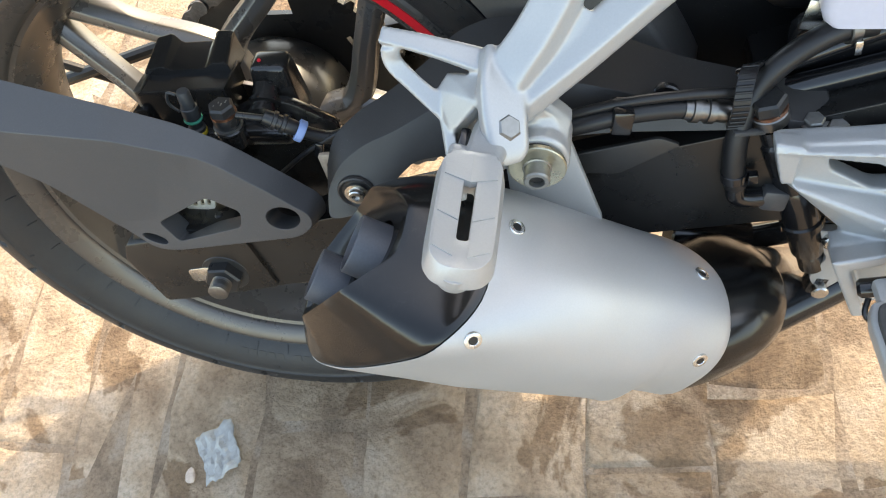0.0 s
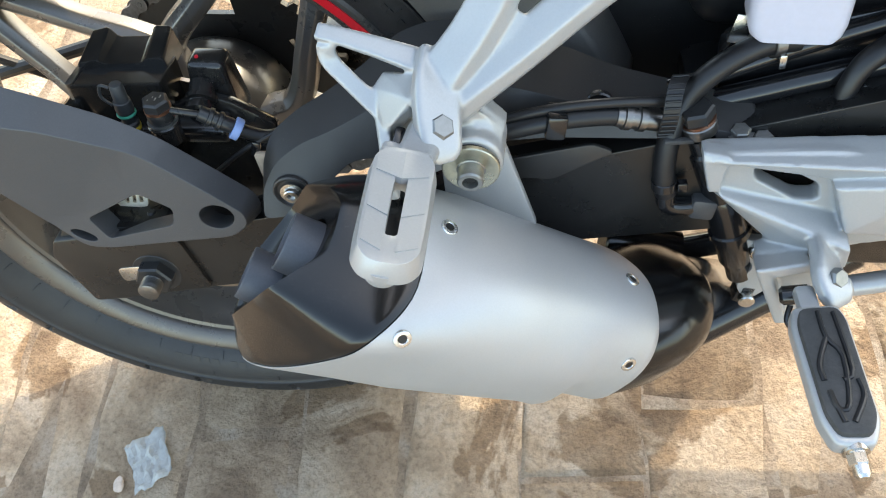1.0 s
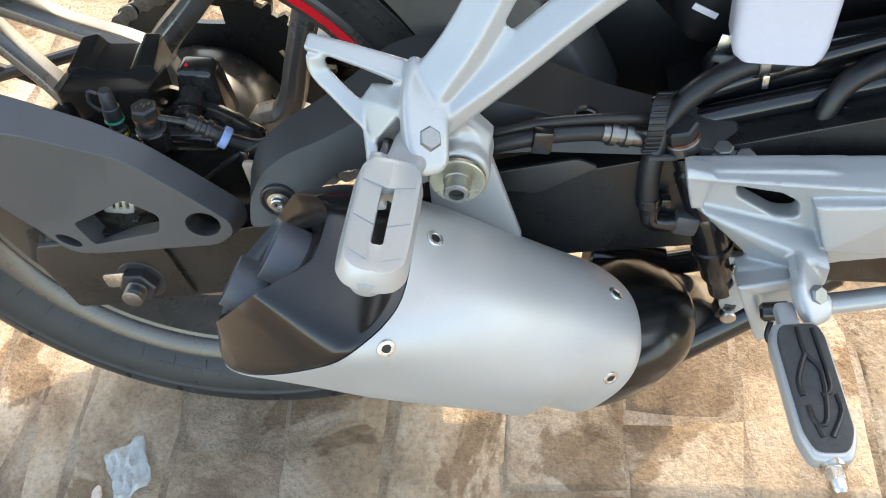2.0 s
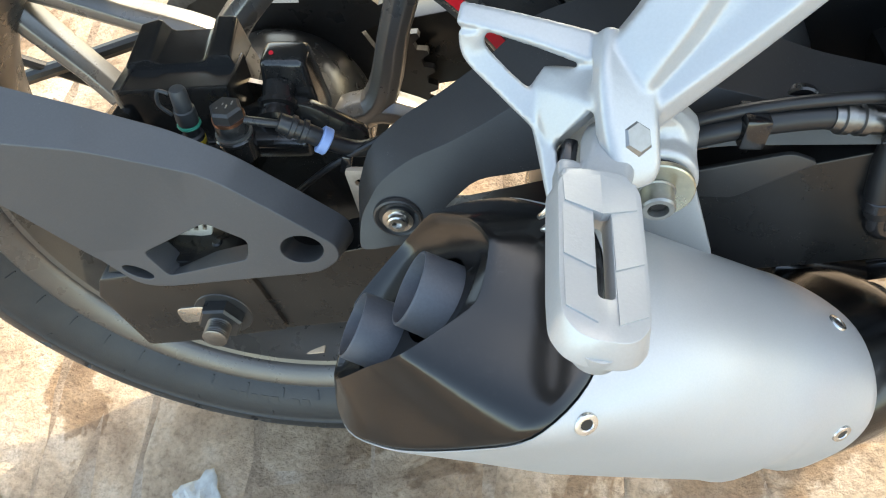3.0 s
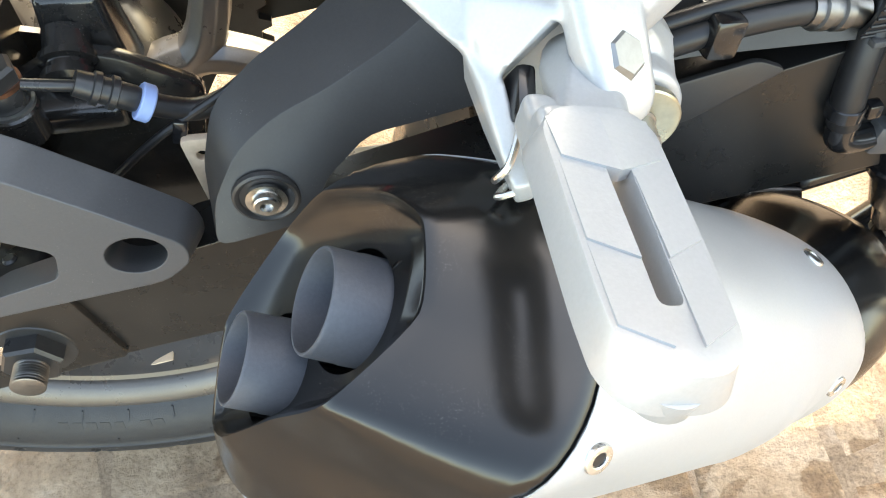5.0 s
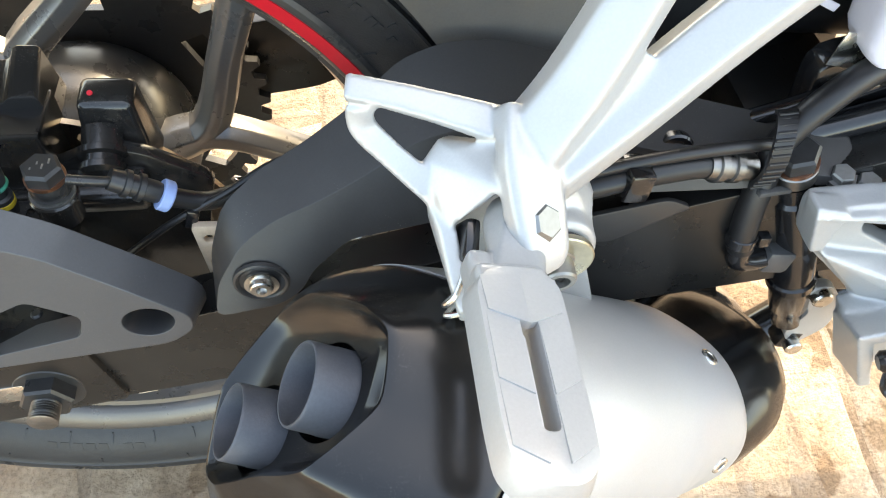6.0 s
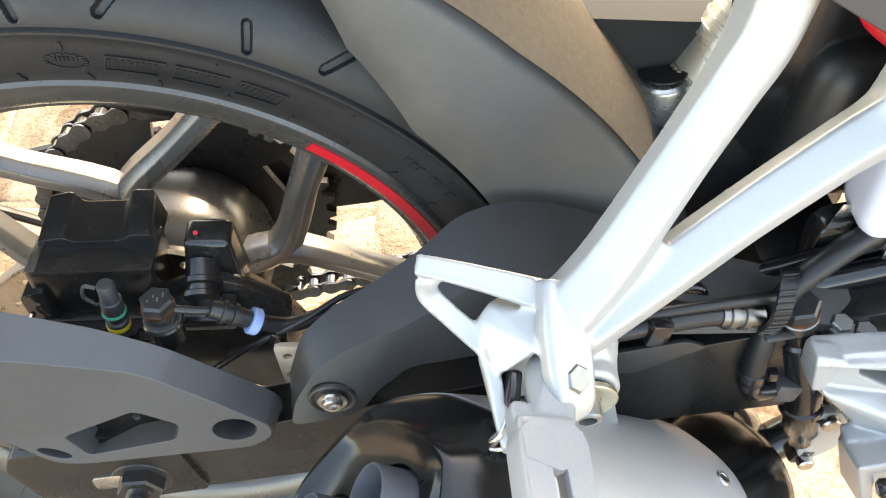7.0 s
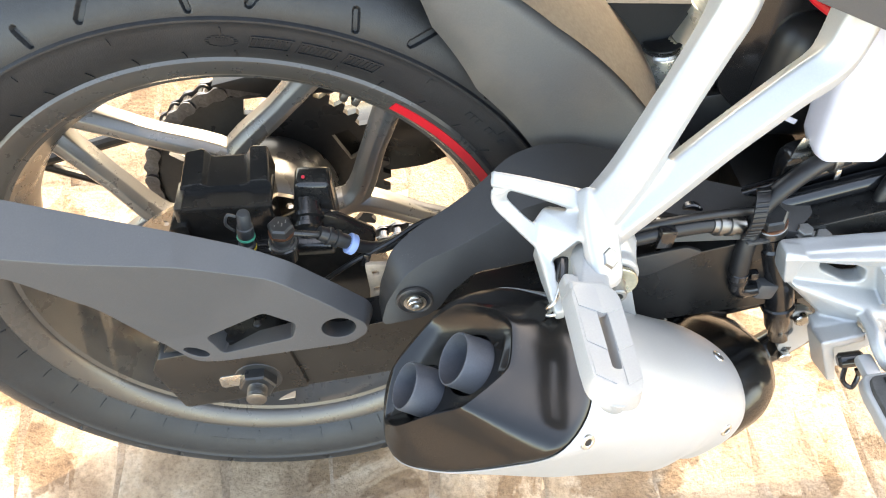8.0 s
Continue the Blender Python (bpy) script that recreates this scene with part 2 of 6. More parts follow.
def sweep(pts, radius, segs=14, steps=6, section=None, up=None):
    """A tube along a smooth path; section: 2D outline in place of a circle (scaled by radius); up: fixes its turn."""
    path = smooth_path(pts, steps)
    bm = bmesh.new()
    shape = section or [(math.cos(2 * math.pi * i / segs), math.sin(2 * math.pi * i / segs)) for i in range(segs)]
    rad = radius if isinstance(radius, (list, tuple)) else [radius, radius]
    rings, side = [], None
    for i, p in enumerate(path):
        d = (path[min(i + 1, len(path) - 1)] - path[max(i - 1, 0)]).normalized()
        if up is not None:
            side = d.cross(Vector(up)).normalized()
        elif side is None:
            side = d.orthogonal().normalized()
        else:
            side = (side - d * side.dot(d)).normalized()
        top = side.cross(d)
        t = i / (len(path) - 1) * (len(rad) - 1)
        k = min(int(t), len(rad) - 2)
        r = rad[k] + (rad[k + 1] - rad[k]) * (t - k)
        rings.append([bm.verts.new(p + (side * x + top * y) * r) for x, y in shape])
    n = len(shape)
    for a, c in zip(rings, rings[1:]):
        for i in range(n):
            bm.faces.new((a[i], a[(i + 1) % n], c[(i + 1) % n], c[i]))
    bm.faces.new(rings[0])
    bm.faces.new(rings[-1])
    return bm


def ring_body(profile, segs=160, a0=0.0, a1=360.0, close=True, angles=None):
    """Turns a closed profile of (radius, y) about the wheel's axle, from angle a0 to a1 (degrees, from ahead upwards)."""
    bm = bmesh.new()
    whole = abs(a1 - a0) >= 359.9
    if angles:
        segs = len(angles)
    count = segs if whole else segs + 1
    rings = []
    for i in range(count):
        a = radians(angles[i] if angles else a0 + (a1 - a0) * i / segs)
        rings.append([bm.verts.new((r * math.cos(a), y, r * math.sin(a))) for r, y in profile])
    n = len(profile)
    for i in range(segs):
        a, c = rings[i], rings[(i + 1) % count]
        for k in range(n if close else n - 1):
            bm.faces.new((a[k], a[(k + 1) % n], c[(k + 1) % n], c[k]))
    if not whole and close:
        bm.faces.new(rings[0])
        bm.faces.new(rings[-1])
    return bm


def loft(rings, caps=True):
    bm = bmesh.new()
    vs = [[bm.verts.new(p) for p in ring] for ring in rings]
    n = len(vs[0])
    for a, c in zip(vs, vs[1:]):
        for i in range(n):
            bm.faces.new((a[i], a[(i + 1) % n], c[(i + 1) % n], c[i]))
    if caps:
        bm.faces.new(vs[0])
        bm.faces.new(vs[-1])
    return bm


def join(*bms):
    out = bmesh.new()
    for b in bms:
        me = bpy.data.meshes.new("tmp")
        b.to_mesh(me)
        b.free()
        out.from_mesh(me)
        bpy.data.meshes.remove(me)
    return out


def hull(pts, shift=None):
    """A solid round some points; shift: adds the same points moved by it."""
    bm = bmesh.new()
    every = [Vector(p) for p in pts] + ([Vector(p) + Vector(shift) for p in pts] if shift else [])
    bmesh.ops.convex_hull(bm, input=[bm.verts.new(p) for p in every])
    return bm


def casting(ob, voxel=0.0011, passes=4):
    """Melts overlapping solids into one cast skin with rounded inner corners."""
    r = ob.modifiers.new("cast", "REMESH")
    r.mode, r.voxel_size, r.use_smooth_shade = "VOXEL", voxel, True
    m = ob.modifiers.new("soften", "SMOOTH")
    m.factor, m.iterations = 0.5, passes
    return ob


def crisp(ob):
    """Keeps broad flat faces flat beside their rounded edges."""
    w = ob.modifiers.new("flat_faces", "WEIGHTED_NORMAL")
    w.keep_sharp, w.weight = True, 80
    return ob


# ---- the motorcycle ----
bike = new("motorcycle")
bike.empty_display_size = 0.1
bike.matrix_world = BIKE
tagged(bike, "black and silver street motorcycle leaning on its side stand", "motorcycle")


# Rear wheel: alloy rim with split spokes, tyre, hub, disc, sprocket.
def dusty_crown(m):
    """Dry dust caught on the tyre's crown, by its distance from the axle."""
    nt = m.node_tree
    link = nt.links.new
    b = nt.nodes["Principled BSDF"]
    co = nt.nodes.new("ShaderNodeTexCoord").outputs["Object"]
    flat = nt.nodes.new("ShaderNodeVectorMath")
    flat.operation = "MULTIPLY"
    flat.inputs[1].default_value = (1, 0, 1)
    link(co, flat.inputs[0])
    size = nt.nodes.new("ShaderNodeVectorMath")
    size.operation = "LENGTH"
    link(flat.outputs[0], size.inputs[0])
    band = nt.nodes.new("ShaderNodeMapRange")
    band.inputs["From Min"].default_value, band.inputs["From Max"].default_value = 0.302, 0.311
    link(size.outputs["Value"], band.inputs["Value"])
    spots = nt.nodes.new("ShaderNodeTexNoise")
    spots.inputs["Scale"].default_value, spots.inputs["Detail"].default_value = 34.0, 7.0
    link(co, spots.inputs["Vector"])
    cut = nt.nodes.new("ShaderNodeMapRange")
    cut.inputs["From Min"].default_value, cut.inputs["From Max"].default_value = 0.44, 0.58
    link(spots.outputs["Fac"], cut.inputs["Value"])
    both = nt.nodes.new("ShaderNodeMath")
    both.operation = "MULTIPLY"
    link(band.outputs[0], both.inputs[0])
    link(cut.outputs[0], both.inputs[1])
    mx = nt.nodes.new("ShaderNodeMix")
    mx.data_type = "RGBA"
    mx.inputs[7].default_value = (0.24, 0.21, 0.15, 1)
    link(both.outputs[0], mx.inputs[0])
    link(b.inputs["Base Color"].links[0].from_socket, mx.inputs[6])
    link(mx.outputs[2], b.inputs["Base Color"])


dusty_crown(M["rubber"])


def build_wheel():
    face = [(0.2285, -0.0515), (0.2280, -0.0545), (0.2255, -0.0560), (0.2222, -0.0556), (0.2120, -0.0500), (0.2090, -0.0475), (0.2078, -0.0440), (0.2040, -0.0425),
            (0.2028, -0.0395), (0.2010, -0.0340), (0.1930, -0.0200), (0.1890, 0.0)]
    prof = face + [(r, -y) for r, y in reversed(face[:-1])] + [(0.222, 0.050), (0.2120, 0.030), (0.2120, -0.030), (0.222, -0.050)]
    rim = part("rear_wheel", ring_body(prof, 200), M["rim"], bike, "bronze-grey alloy rear wheel with split spokes and a red rim stripe")
    # red stripe tape on the rim's outer face
    part("rim_stripe", ring_body([(0.2215, -0.0560), (0.2126, -0.0512), (0.2129, -0.0504), (0.2218, -0.0552)], 60, 14, 53), M["red"], rim, "bright red adhesive rim stripe")
    # split spokes: a short arm from the hub, then two legs to the rim
    for a, up_end, low_end in ((96.0, 130.0, 64.5), (18.5, 47.0, -7.5), (-53.5, -26.0, -80.0), (-125.5, -98.0, -152.0), (162.5, 190.0, 138.0)):
        for side in (-1, 1):
            b0, b1 = radians(a + side * 2.0), radians(up_end if side > 0 else low_end)
            ends = [(0.050, radians(a)), (0.092, b0), (0.196, b1)]
            pts = [Vector((r * math.cos(q), 0.012, r * math.sin(q))) for r, q in ends]
            pts.insert(2, pts[1].lerp(pts[2], 0.5))
            sec = rounded([(-1.0, -0.75), (-0.85, 0.30), (-0.30, 0.80), (0.30, 0.80), (0.85, 0.30), (1.0, -0.75)], 0.10, 2)
            out = Vector((0, -1, 0))
            part("spoke", sweep(pts, [0.0150, 0.0122, 0.0108, 0.0130], section=sec, up=out, steps=5), M["spoke"], rim)
    part("hub", ring_body([(0.012, -0.06), (0.036, -0.058), (0.046, -0.03), (0.053, 0.0), (0.062, 0.008), (0.068, 0.022), (0.070, 0.055), (0.066, 0.070), (0.012, 0.075)], 64), M["hub"], rim, "grey cast hub with cush drive")
    # brake disc with drilled holes
    hole = []
    for k in range(20):
        for j, (r, da) in enumerate(((0.088, 0), (0.099, 6), (0.107, 12))):
            a = radians(k * 18 + da)
            c = (r * math.cos(a), r * math.sin(a))
            hole.append([(c[0] + 0.0032 * math.cos(radians(60 * i)), c[1] + 0.0032 * math.sin(radians(60 * i))) for i in range(6)])
    disc = plate([(0.115 * math.cos(radians(4 * i)), 0.115 * math.sin(radians(4 * i))) for i in range(90)], -0.064, -0.060,
                 [[(0.078 * math.cos(radians(6 * i)), 0.078 * math.sin(radians(6 * i))) for i in range(60)]] + hole, bevel=0)
    part("brake_disc", disc, M["disc"], rim, "drilled steel brake disc")
    # sprocket with teeth and lightening holes
    teeth = []
    for i in range(44):
        for da, r in ((0.0, 0.109), (1.6, 0.109), (3.2, 0.1165), (5.0, 0.1165), (6.7, 0.109)):
            a = radians(360 / 44 * i + da)
            teeth.append((r * math.cos(a), r * math.sin(a)))
    slots = []
    for k in range(6):
        a0 = k * 60 + 12
        slots.append([(r * math.cos(radians(a)), r * math.sin(radians(a))) for r, a in ((0.082, a0), (0.098, a0 + 3), (0.099, a0 + 12), (0.098, a0 + 21), (0.082, a0 + 24), (0.080, a0 + 12))])
    part("sprocket", plate(teeth, 0.082, 0.089, slots, bevel=0), M["nut"], rim, "dark steel chain sprocket")
    # tyre, with tread slots cut as real hollows
    half = [(0.2225, -0.0500), (0.2295, -0.0560), (0.2380, -0.0625), (0.2480, -0.0670), (0.2575, -0.0690), (0.2618, -0.0696), (0.2628, -0.0706), (0.2642, -0.0707), (0.2650, -0.0694), (0.2655, -0.0683)]
    near = [(0.2655 + 0.0485 * math.sin(radians(90 * i / 130)), -0.0683 * math.cos(radians(90 * i / 130)) ** 0.86) for i in range(1, 131)]
    off = [(0.2655 + 0.0485 * math.sin(radians(90 * i / 24)), 0.0683 * math.cos(radians(90 * i / 24)) ** 0.86) for i in range(23, 0, -1)]
    prof = half + near + off + [(r, -y) for r, y in reversed(half)] + [(0.215, 0.045), (0.215, -0.045)]
    angles = [38 + 0.11 * i for i in range(1000)]
    angles += [148 + 0.4 * i for i in range(625)]
    bm = ring_body(prof, angles=angles)
    bm.verts.ensure_lookup_table()
    # distance over the tread from the shoulder line, for each point of the profile
    first, count = len(half) - 1, len(prof)
    run = [0.0] * count
    for k in range(first + 1, count):
        run[k] = run[k - 1] + math.hypot(prof[k][0] - prof[k - 1][0], prof[k][1] - prof[k - 1][1])
    whole = run[len(half) + len(near) + len(off)]
    slots = []
    for k in range(17):
        for flip in (0, 1):
            f = 65.0 + 21.8 * (k - 8) + 10.9 * flip
            far = (lambda d: d) if not flip else (lambda d: whole - d)
            slots.append((f, far(0.0045), f + 0.6, far(0.0165), 0.0027))
            slots.append((f + 14.0, far(0.0085), f + 11.4, far(0.026), 0.0030))
            slots.append((f + 11.4, far(0.026), f + 6.5, far(0.050), 0.0036))
    buckets = {}
    for h in slots:
        for q in range(int(min(h[0], h[2]) // 5) - 1, int(max(h[0], h[2]) // 5) + 2):
            buckets.setdefault(q % 72, []).append(h)
    for n, v in enumerate(bm.verts):
        k = n % count
        if k <= first or run[k] > whole:
            continue
        ang = angles[n // count] % 360
        for a0, s0, a1, s1, w in buckets.get(int(ang // 5), ()):
            da = ((ang - a0 + 180) % 360) - 180
            px, py, ex, ey = radians(da) * 0.29, run[k] - s0, radians(a1 - a0) * 0.29, s1 - s0
            t = max(0.0, min(1.0, (px * ex + py * ey) / (ex * ex + ey * ey)))
            d = math.hypot(px - t * ex, py - t * ey)
            if d < w:
                deep = 0.0036 * min(1.0, (w - d) / 0.0011)
                c = Vector((v.co.x, 0, v.co.z)).normalized() * 0.24
                v.co += (c - v.co).normalized() * deep
                break
    tyre = part("tyre", bm, M["rubber"], rim, "black rubber tyre with slotted tread and dusty crown", smooth=40)
    return rim, tyre


wheel, tyre = build_wheel()


# raised marks on the tyre's sidewall: plain slanted bars in place of the maker's letters
tb = bmesh.new()
tb.from_mesh(tyre.data)
TYRE_SKIN = BVHTree.FromBMesh(tb)
tb.free()


def sidewall_bar(name, a0, a1, r0, r1, lean=0.0, proud=0.0009):
    bm = bmesh.new()
    n, rows = 5, {}
    for lift in (-0.0008, proud):
        for m in range(4):
            r = r0 + (r1 - r0) * m / 3
            for i in range(n + 1):
                a = radians(a0 + (a1 - a0) * i / n + lean * m / 3)
                x, z = r * math.cos(a), r * math.sin(a)
                hit = TYRE_SKIN.ray_cast(Vector((x, -0.2, z)), Vector((0, 1, 0)))[0]
                rows[lift, m, i] = bm.verts.new((x, hit.y - lift, z))
    for m in range(3):
        for i in range(n):
            bm.faces.new([rows[proud, m, i], rows[proud, m, i + 1], rows[proud, m + 1, i + 1], rows[proud, m + 1, i]])
    for m in (0, 3):
        for i in range(n):
            bm.faces.new([rows[-0.0008, m, i], rows[-0.0008, m, i + 1], rows[proud, m, i + 1], rows[proud, m, i]])
    for i in (0, n):
        for m in range(3):
            bm.faces.new([rows[-0.0008, m, i], rows[-0.0008, m + 1, i], rows[proud, m + 1, i], rows[proud, m, i]])
    return part(name, bm, M["rubber"], wheel)


def outlined_block(a0, a1, r0, r1, lean):
    """A block letter's place: thin raised rails round a hatched field."""
    t = 0.0011
    da = math.degrees(t / 0.25)
    sidewall_bar("sidewall_bar", a0, a1, r0, r0 + t, lean * t / (r1 - r0), 0.0012)
    b0, b1 = a0 + lean, a1 + lean
    sidewall_bar("sidewall_bar", b0, b1, r1 - t, r1, 0.0, 0.0012)
    sidewall_bar("sidewall_bar", a0, a0 + da, r0, r1, lean, 0.0012)
    sidewall_bar("sidewall_bar", a1 - da, a1, r0, r1, lean, 0.0012)
    k = max(3, int((a1 - a0) / 0.62))
    for i in range(1, k):
        c = a0 + (a1 - a0) * i / k
        sidewall_bar("sidewall_bar", c, c + 0.22, r0 + 0.002, r1 - 0.002, lean * 0.7, 0.0009)


for a0, a1 in ((73.4, 79.6), (66.6, 72.4), (60.0, 65.4)):
    outlined_block(a0, a1, 0.2415, 0.2525, -0.7)
for i in range(18):
    c = radians(20 * i)
    sidewall_bar("sidewall_badge", 83.2 + 2.1 * math.cos(c) - 0.25, 83.2 + 2.1 * math.cos(c) + 0.25, 0.2465 + 0.005 * math.sin(c) - 0.0006, 0.2465 + 0.005 * math.sin(c) + 0.0006, 0.0, 0.0006)
for k in range(6):
    sidewall_bar("sidewall_badge", 81.9 + 0.45 * k, 82.1 + 0.45 * k, 0.2470, 0.2500, 0.0, 0.0006)
for k in (0, 1, 2, 4, 5, 7):
    sidewall_bar("sidewall_bar", 43.2 - 1.15 * k - 0.75, 43.2 - 1.15 * k, 0.2480, 0.2525, 0.0, 0.0006)
for k in range(45):
    sidewall_bar("mould_line", 1.7 + 7.97 * k, 1.95 + 7.97 * k, 0.2300, 0.2375, 0.0, 0.0011)
for k in range(23):
    sidewall_bar("mould_line", 5.0 + 15.6 * k, 5.25 + 15.6 * k, 0.2535, 0.2585, 0.0, 0.0008)
for k in (0, 1, 2, 3, 4, 6, 7):
    sidewall_bar("sidewall_bar", -115.0 + 2.3 * k, -113.4 + 2.3 * k, 0.238, 0.2435, 0.3, 0.0003)


# Chain over the sprocket and along both runs.
def build_chain():
    pts = []
    R, fx, fz, fr = 0.1115, 0.56, 0.03, 0.035
    tilt = math.atan2(fz, fx)
    spread = math.asin((R - fr) / math.hypot(fx, fz))
    up_a, low_a = math.pi / 2 + tilt - spread, -math.pi / 2 + tilt + spread
    top_r, top_f = Vector((R * math.cos(up_a), 0, R * math.sin(up_a))), Vector((fx + fr * math.cos(up_a), 0, fz + fr * math.sin(up_a)))
    low_r, low_f = Vector((R * math.cos(low_a), 0, R * math.sin(low_a))), Vector((fx + fr * math.cos(low_a), 0, fz + fr * math.sin(low_a)))
    step = 0.015875
    n = int((top_f - top_r).length * 0.62 / step)
    for i in range(n, 0, -1):
        pts.append(top_r + (top_f - top_r).normalized() * step * i)
    sweep_len = (2 * math.pi - (up_a - low_a)) * R
    k = int(sweep_len / step)
    for i in range(k + 1):
        a = up_a + (2 * math.pi - (up_a - low_a)) * i / k
        pts.append(Vector((R * math.cos(a), 0, R * math.sin(a))))
    for i in range(1, n + 1):
        pts.append(low_r + (low_f - low_r).normalized() * step * i)
    chain = part("drive_chain", rod((pts[0].x, 0.079, pts[0].z), (pts[0].x, 0.092, pts[0].z), 0.004, 0.0005, 10), M["chain"], bike, "greasy steel drive chain")

    def link_mesh(wide):
        bms = []
        y = 0.0085 if wide else 0.0062
        for s in (-1, 1):
            prof = []
            for i in range(9):
                a = radians(90 + 180 * i / 8)
                prof.append((0.0070 * math.cos(a), 0.0070 * math.sin(a)))
            prof.append((step / 2, -0.0050))
            for i in range(9):
                a = radians(-90 + 180 * i / 8)
                prof.append((step + 0.0070 * math.cos(a), 0.0070 * math.sin(a)))
            prof.append((step / 2, 0.0050))
            b = plate(prof, s * y - 0.0009, s * y + 0.0009, bevel=0)
            bms.append(b)
        bms.append(rod((0, -0.0098, 0), (0, 0.0098, 0), 0.0026, 0.0004, 8))
        bms.append(rod((0, -0.0048, 0), (0, 0.0048, 0), 0.0050, 0.0004, 10))
        b = join(*bms)
        for f in b.faces:
            f.smooth = False
        me = bpy.data.meshes.new("link")
        b.to_mesh(me)
        b.free()
        me.materials.append(M["chain"])
        return me

    meshes = [link_mesh(False), link_mesh(True)]
    for i in range(len(pts) - 1):
        d = pts[i + 1] - pts[i]
        ob = new("link", meshes[i % 2])
        ob.parent = chain
        ob.matrix_basis = Matrix.Translation((pts[i].x, 0.0855, pts[i].z)) @ Matrix.Rotation(-math.atan2(d.z, d.x), 4, "Y")
    return chain


build_chain()


# Swingarm: right beam, end plate, axle, adjuster; left beam and chain guard behind the wheel.
def build_swingarm():
    beam = [(-0.050, 0.024), (0.030, 0.035), (0.110, 0.049), (0.230, 0.071), (0.300, 0.083), (0.420, 0.105), (0.520, 0.125), (0.520, 0.030), (0.400, 0.022),
            (0.290, 0.014), (0.180, -0.004), (0.100, -0.016), (0.020, -0.024), (-0.050, -0.030)]
    arm = part("swingarm", plate(rounded(beam, 0.006, 3), -0.1465, -0.1195, bevel=0.003), M["swing"], bike, "satin black box-section swingarm")
    crisp(arm)
    top = [(-0.072, 0.0205), (-0.064, 0.036), (0.028, 0.046), (0.034, 0.029), (0.041, -0.019), (-0.034, -0.029), (-0.061, -0.031)]
    part("axle_plate", plate(rounded(top, 0.003, 2), -0.1505, -0.108, bevel=0.0018), M["swing"], arm)
    # the end plate's upper lip
    part("end_cap", plate(rounded([(-0.070, 0.022), (-0.050, 0.050), (-0.030, 0.047), (0.02, 0.040), (0.025, 0.030)], 0.004, 2), -0.146, -0.112, bevel=0.002), M["swing"], arm)
    part("slot", plate(rounded([(-0.026, -0.008), (-0.026, 0.006), (-0.006, 0.008), (-0.006, -0.006)], 0.004, 3), -0.1513, -0.149, bevel=0.0003), M["steel"], arm, "ribbed steel adjuster block in its slot")
    part("axle", turned((0.004, -0.112, 0.0), (0.004, -0.2, 0.0), [(0, 0.0070), (0.047, 0.0070)] + [(0.0475 + 0.0008 * k, 0.0071 if k % 2 else 0.0064) for k in range(13)] + [(0.0585, 0.0058), (0.059, 0)], 24), M["darksteel"], arm, "threaded steel axle end")
    for i in range(9):
        part("thread", turned((0.004, -0.1595 - 0.0013 * i, 0), (0.004, -0.17, 0), [(0, 0.0068), (0.00045, 0.0077), (0.0009, 0.0068)], 24), M["darksteel"], arm)
    part("washer", turned((0.004, -0.1485, 0.0), (0.004, -0.16, 0.0), [(0, 0.0185), (0.0020, 0.0185), (0.0026, 0.018)], 36), M["nut"], arm)
    part("axle_nut", hexagon((0.004, -0.1508, 0.0), (0.004, -0.1600, 0.0), 0.0145, 0.001), M["nut"], arm, "blackened hexagon axle nut")
    part("adjuster_bolt", rod((0.012, -0.133, 0.036), (0.012, -0.133, 0.046), 0.0032), M["nut"], arm)
    # left beam, cross piece and chain guard
    part("left_beam", plate(rounded([(-0.06, 0.03), (0.2, 0.055), (0.5, 0.10), (0.5, 0.06), (0.25, 0.02), (0.15, -0.015), (-0.06, -0.03)], 0.008, 3), 0.100, 0.135, bevel=0.003), M["swing"], arm)
    part("cross_beam", box((0.42, 0.0, 0.06), (0.06, 0.24, 0.08), (0, -10, 0), 0.01), M["swing"], arm)
    part("chain_guard", plate(rounded([(-0.03, 0.120), (0.06, 0.135), (0.25, 0.115), (0.42, 0.100), (0.42, 0.070), (0.25, 0.082), (0.10, 0.100), (0.02, 0.105)], 0.006, 3), 0.074, 0.112, bevel=0.002), M["matte"], arm, "black plastic chain guard")
    return arm


swing = build_swingarm()


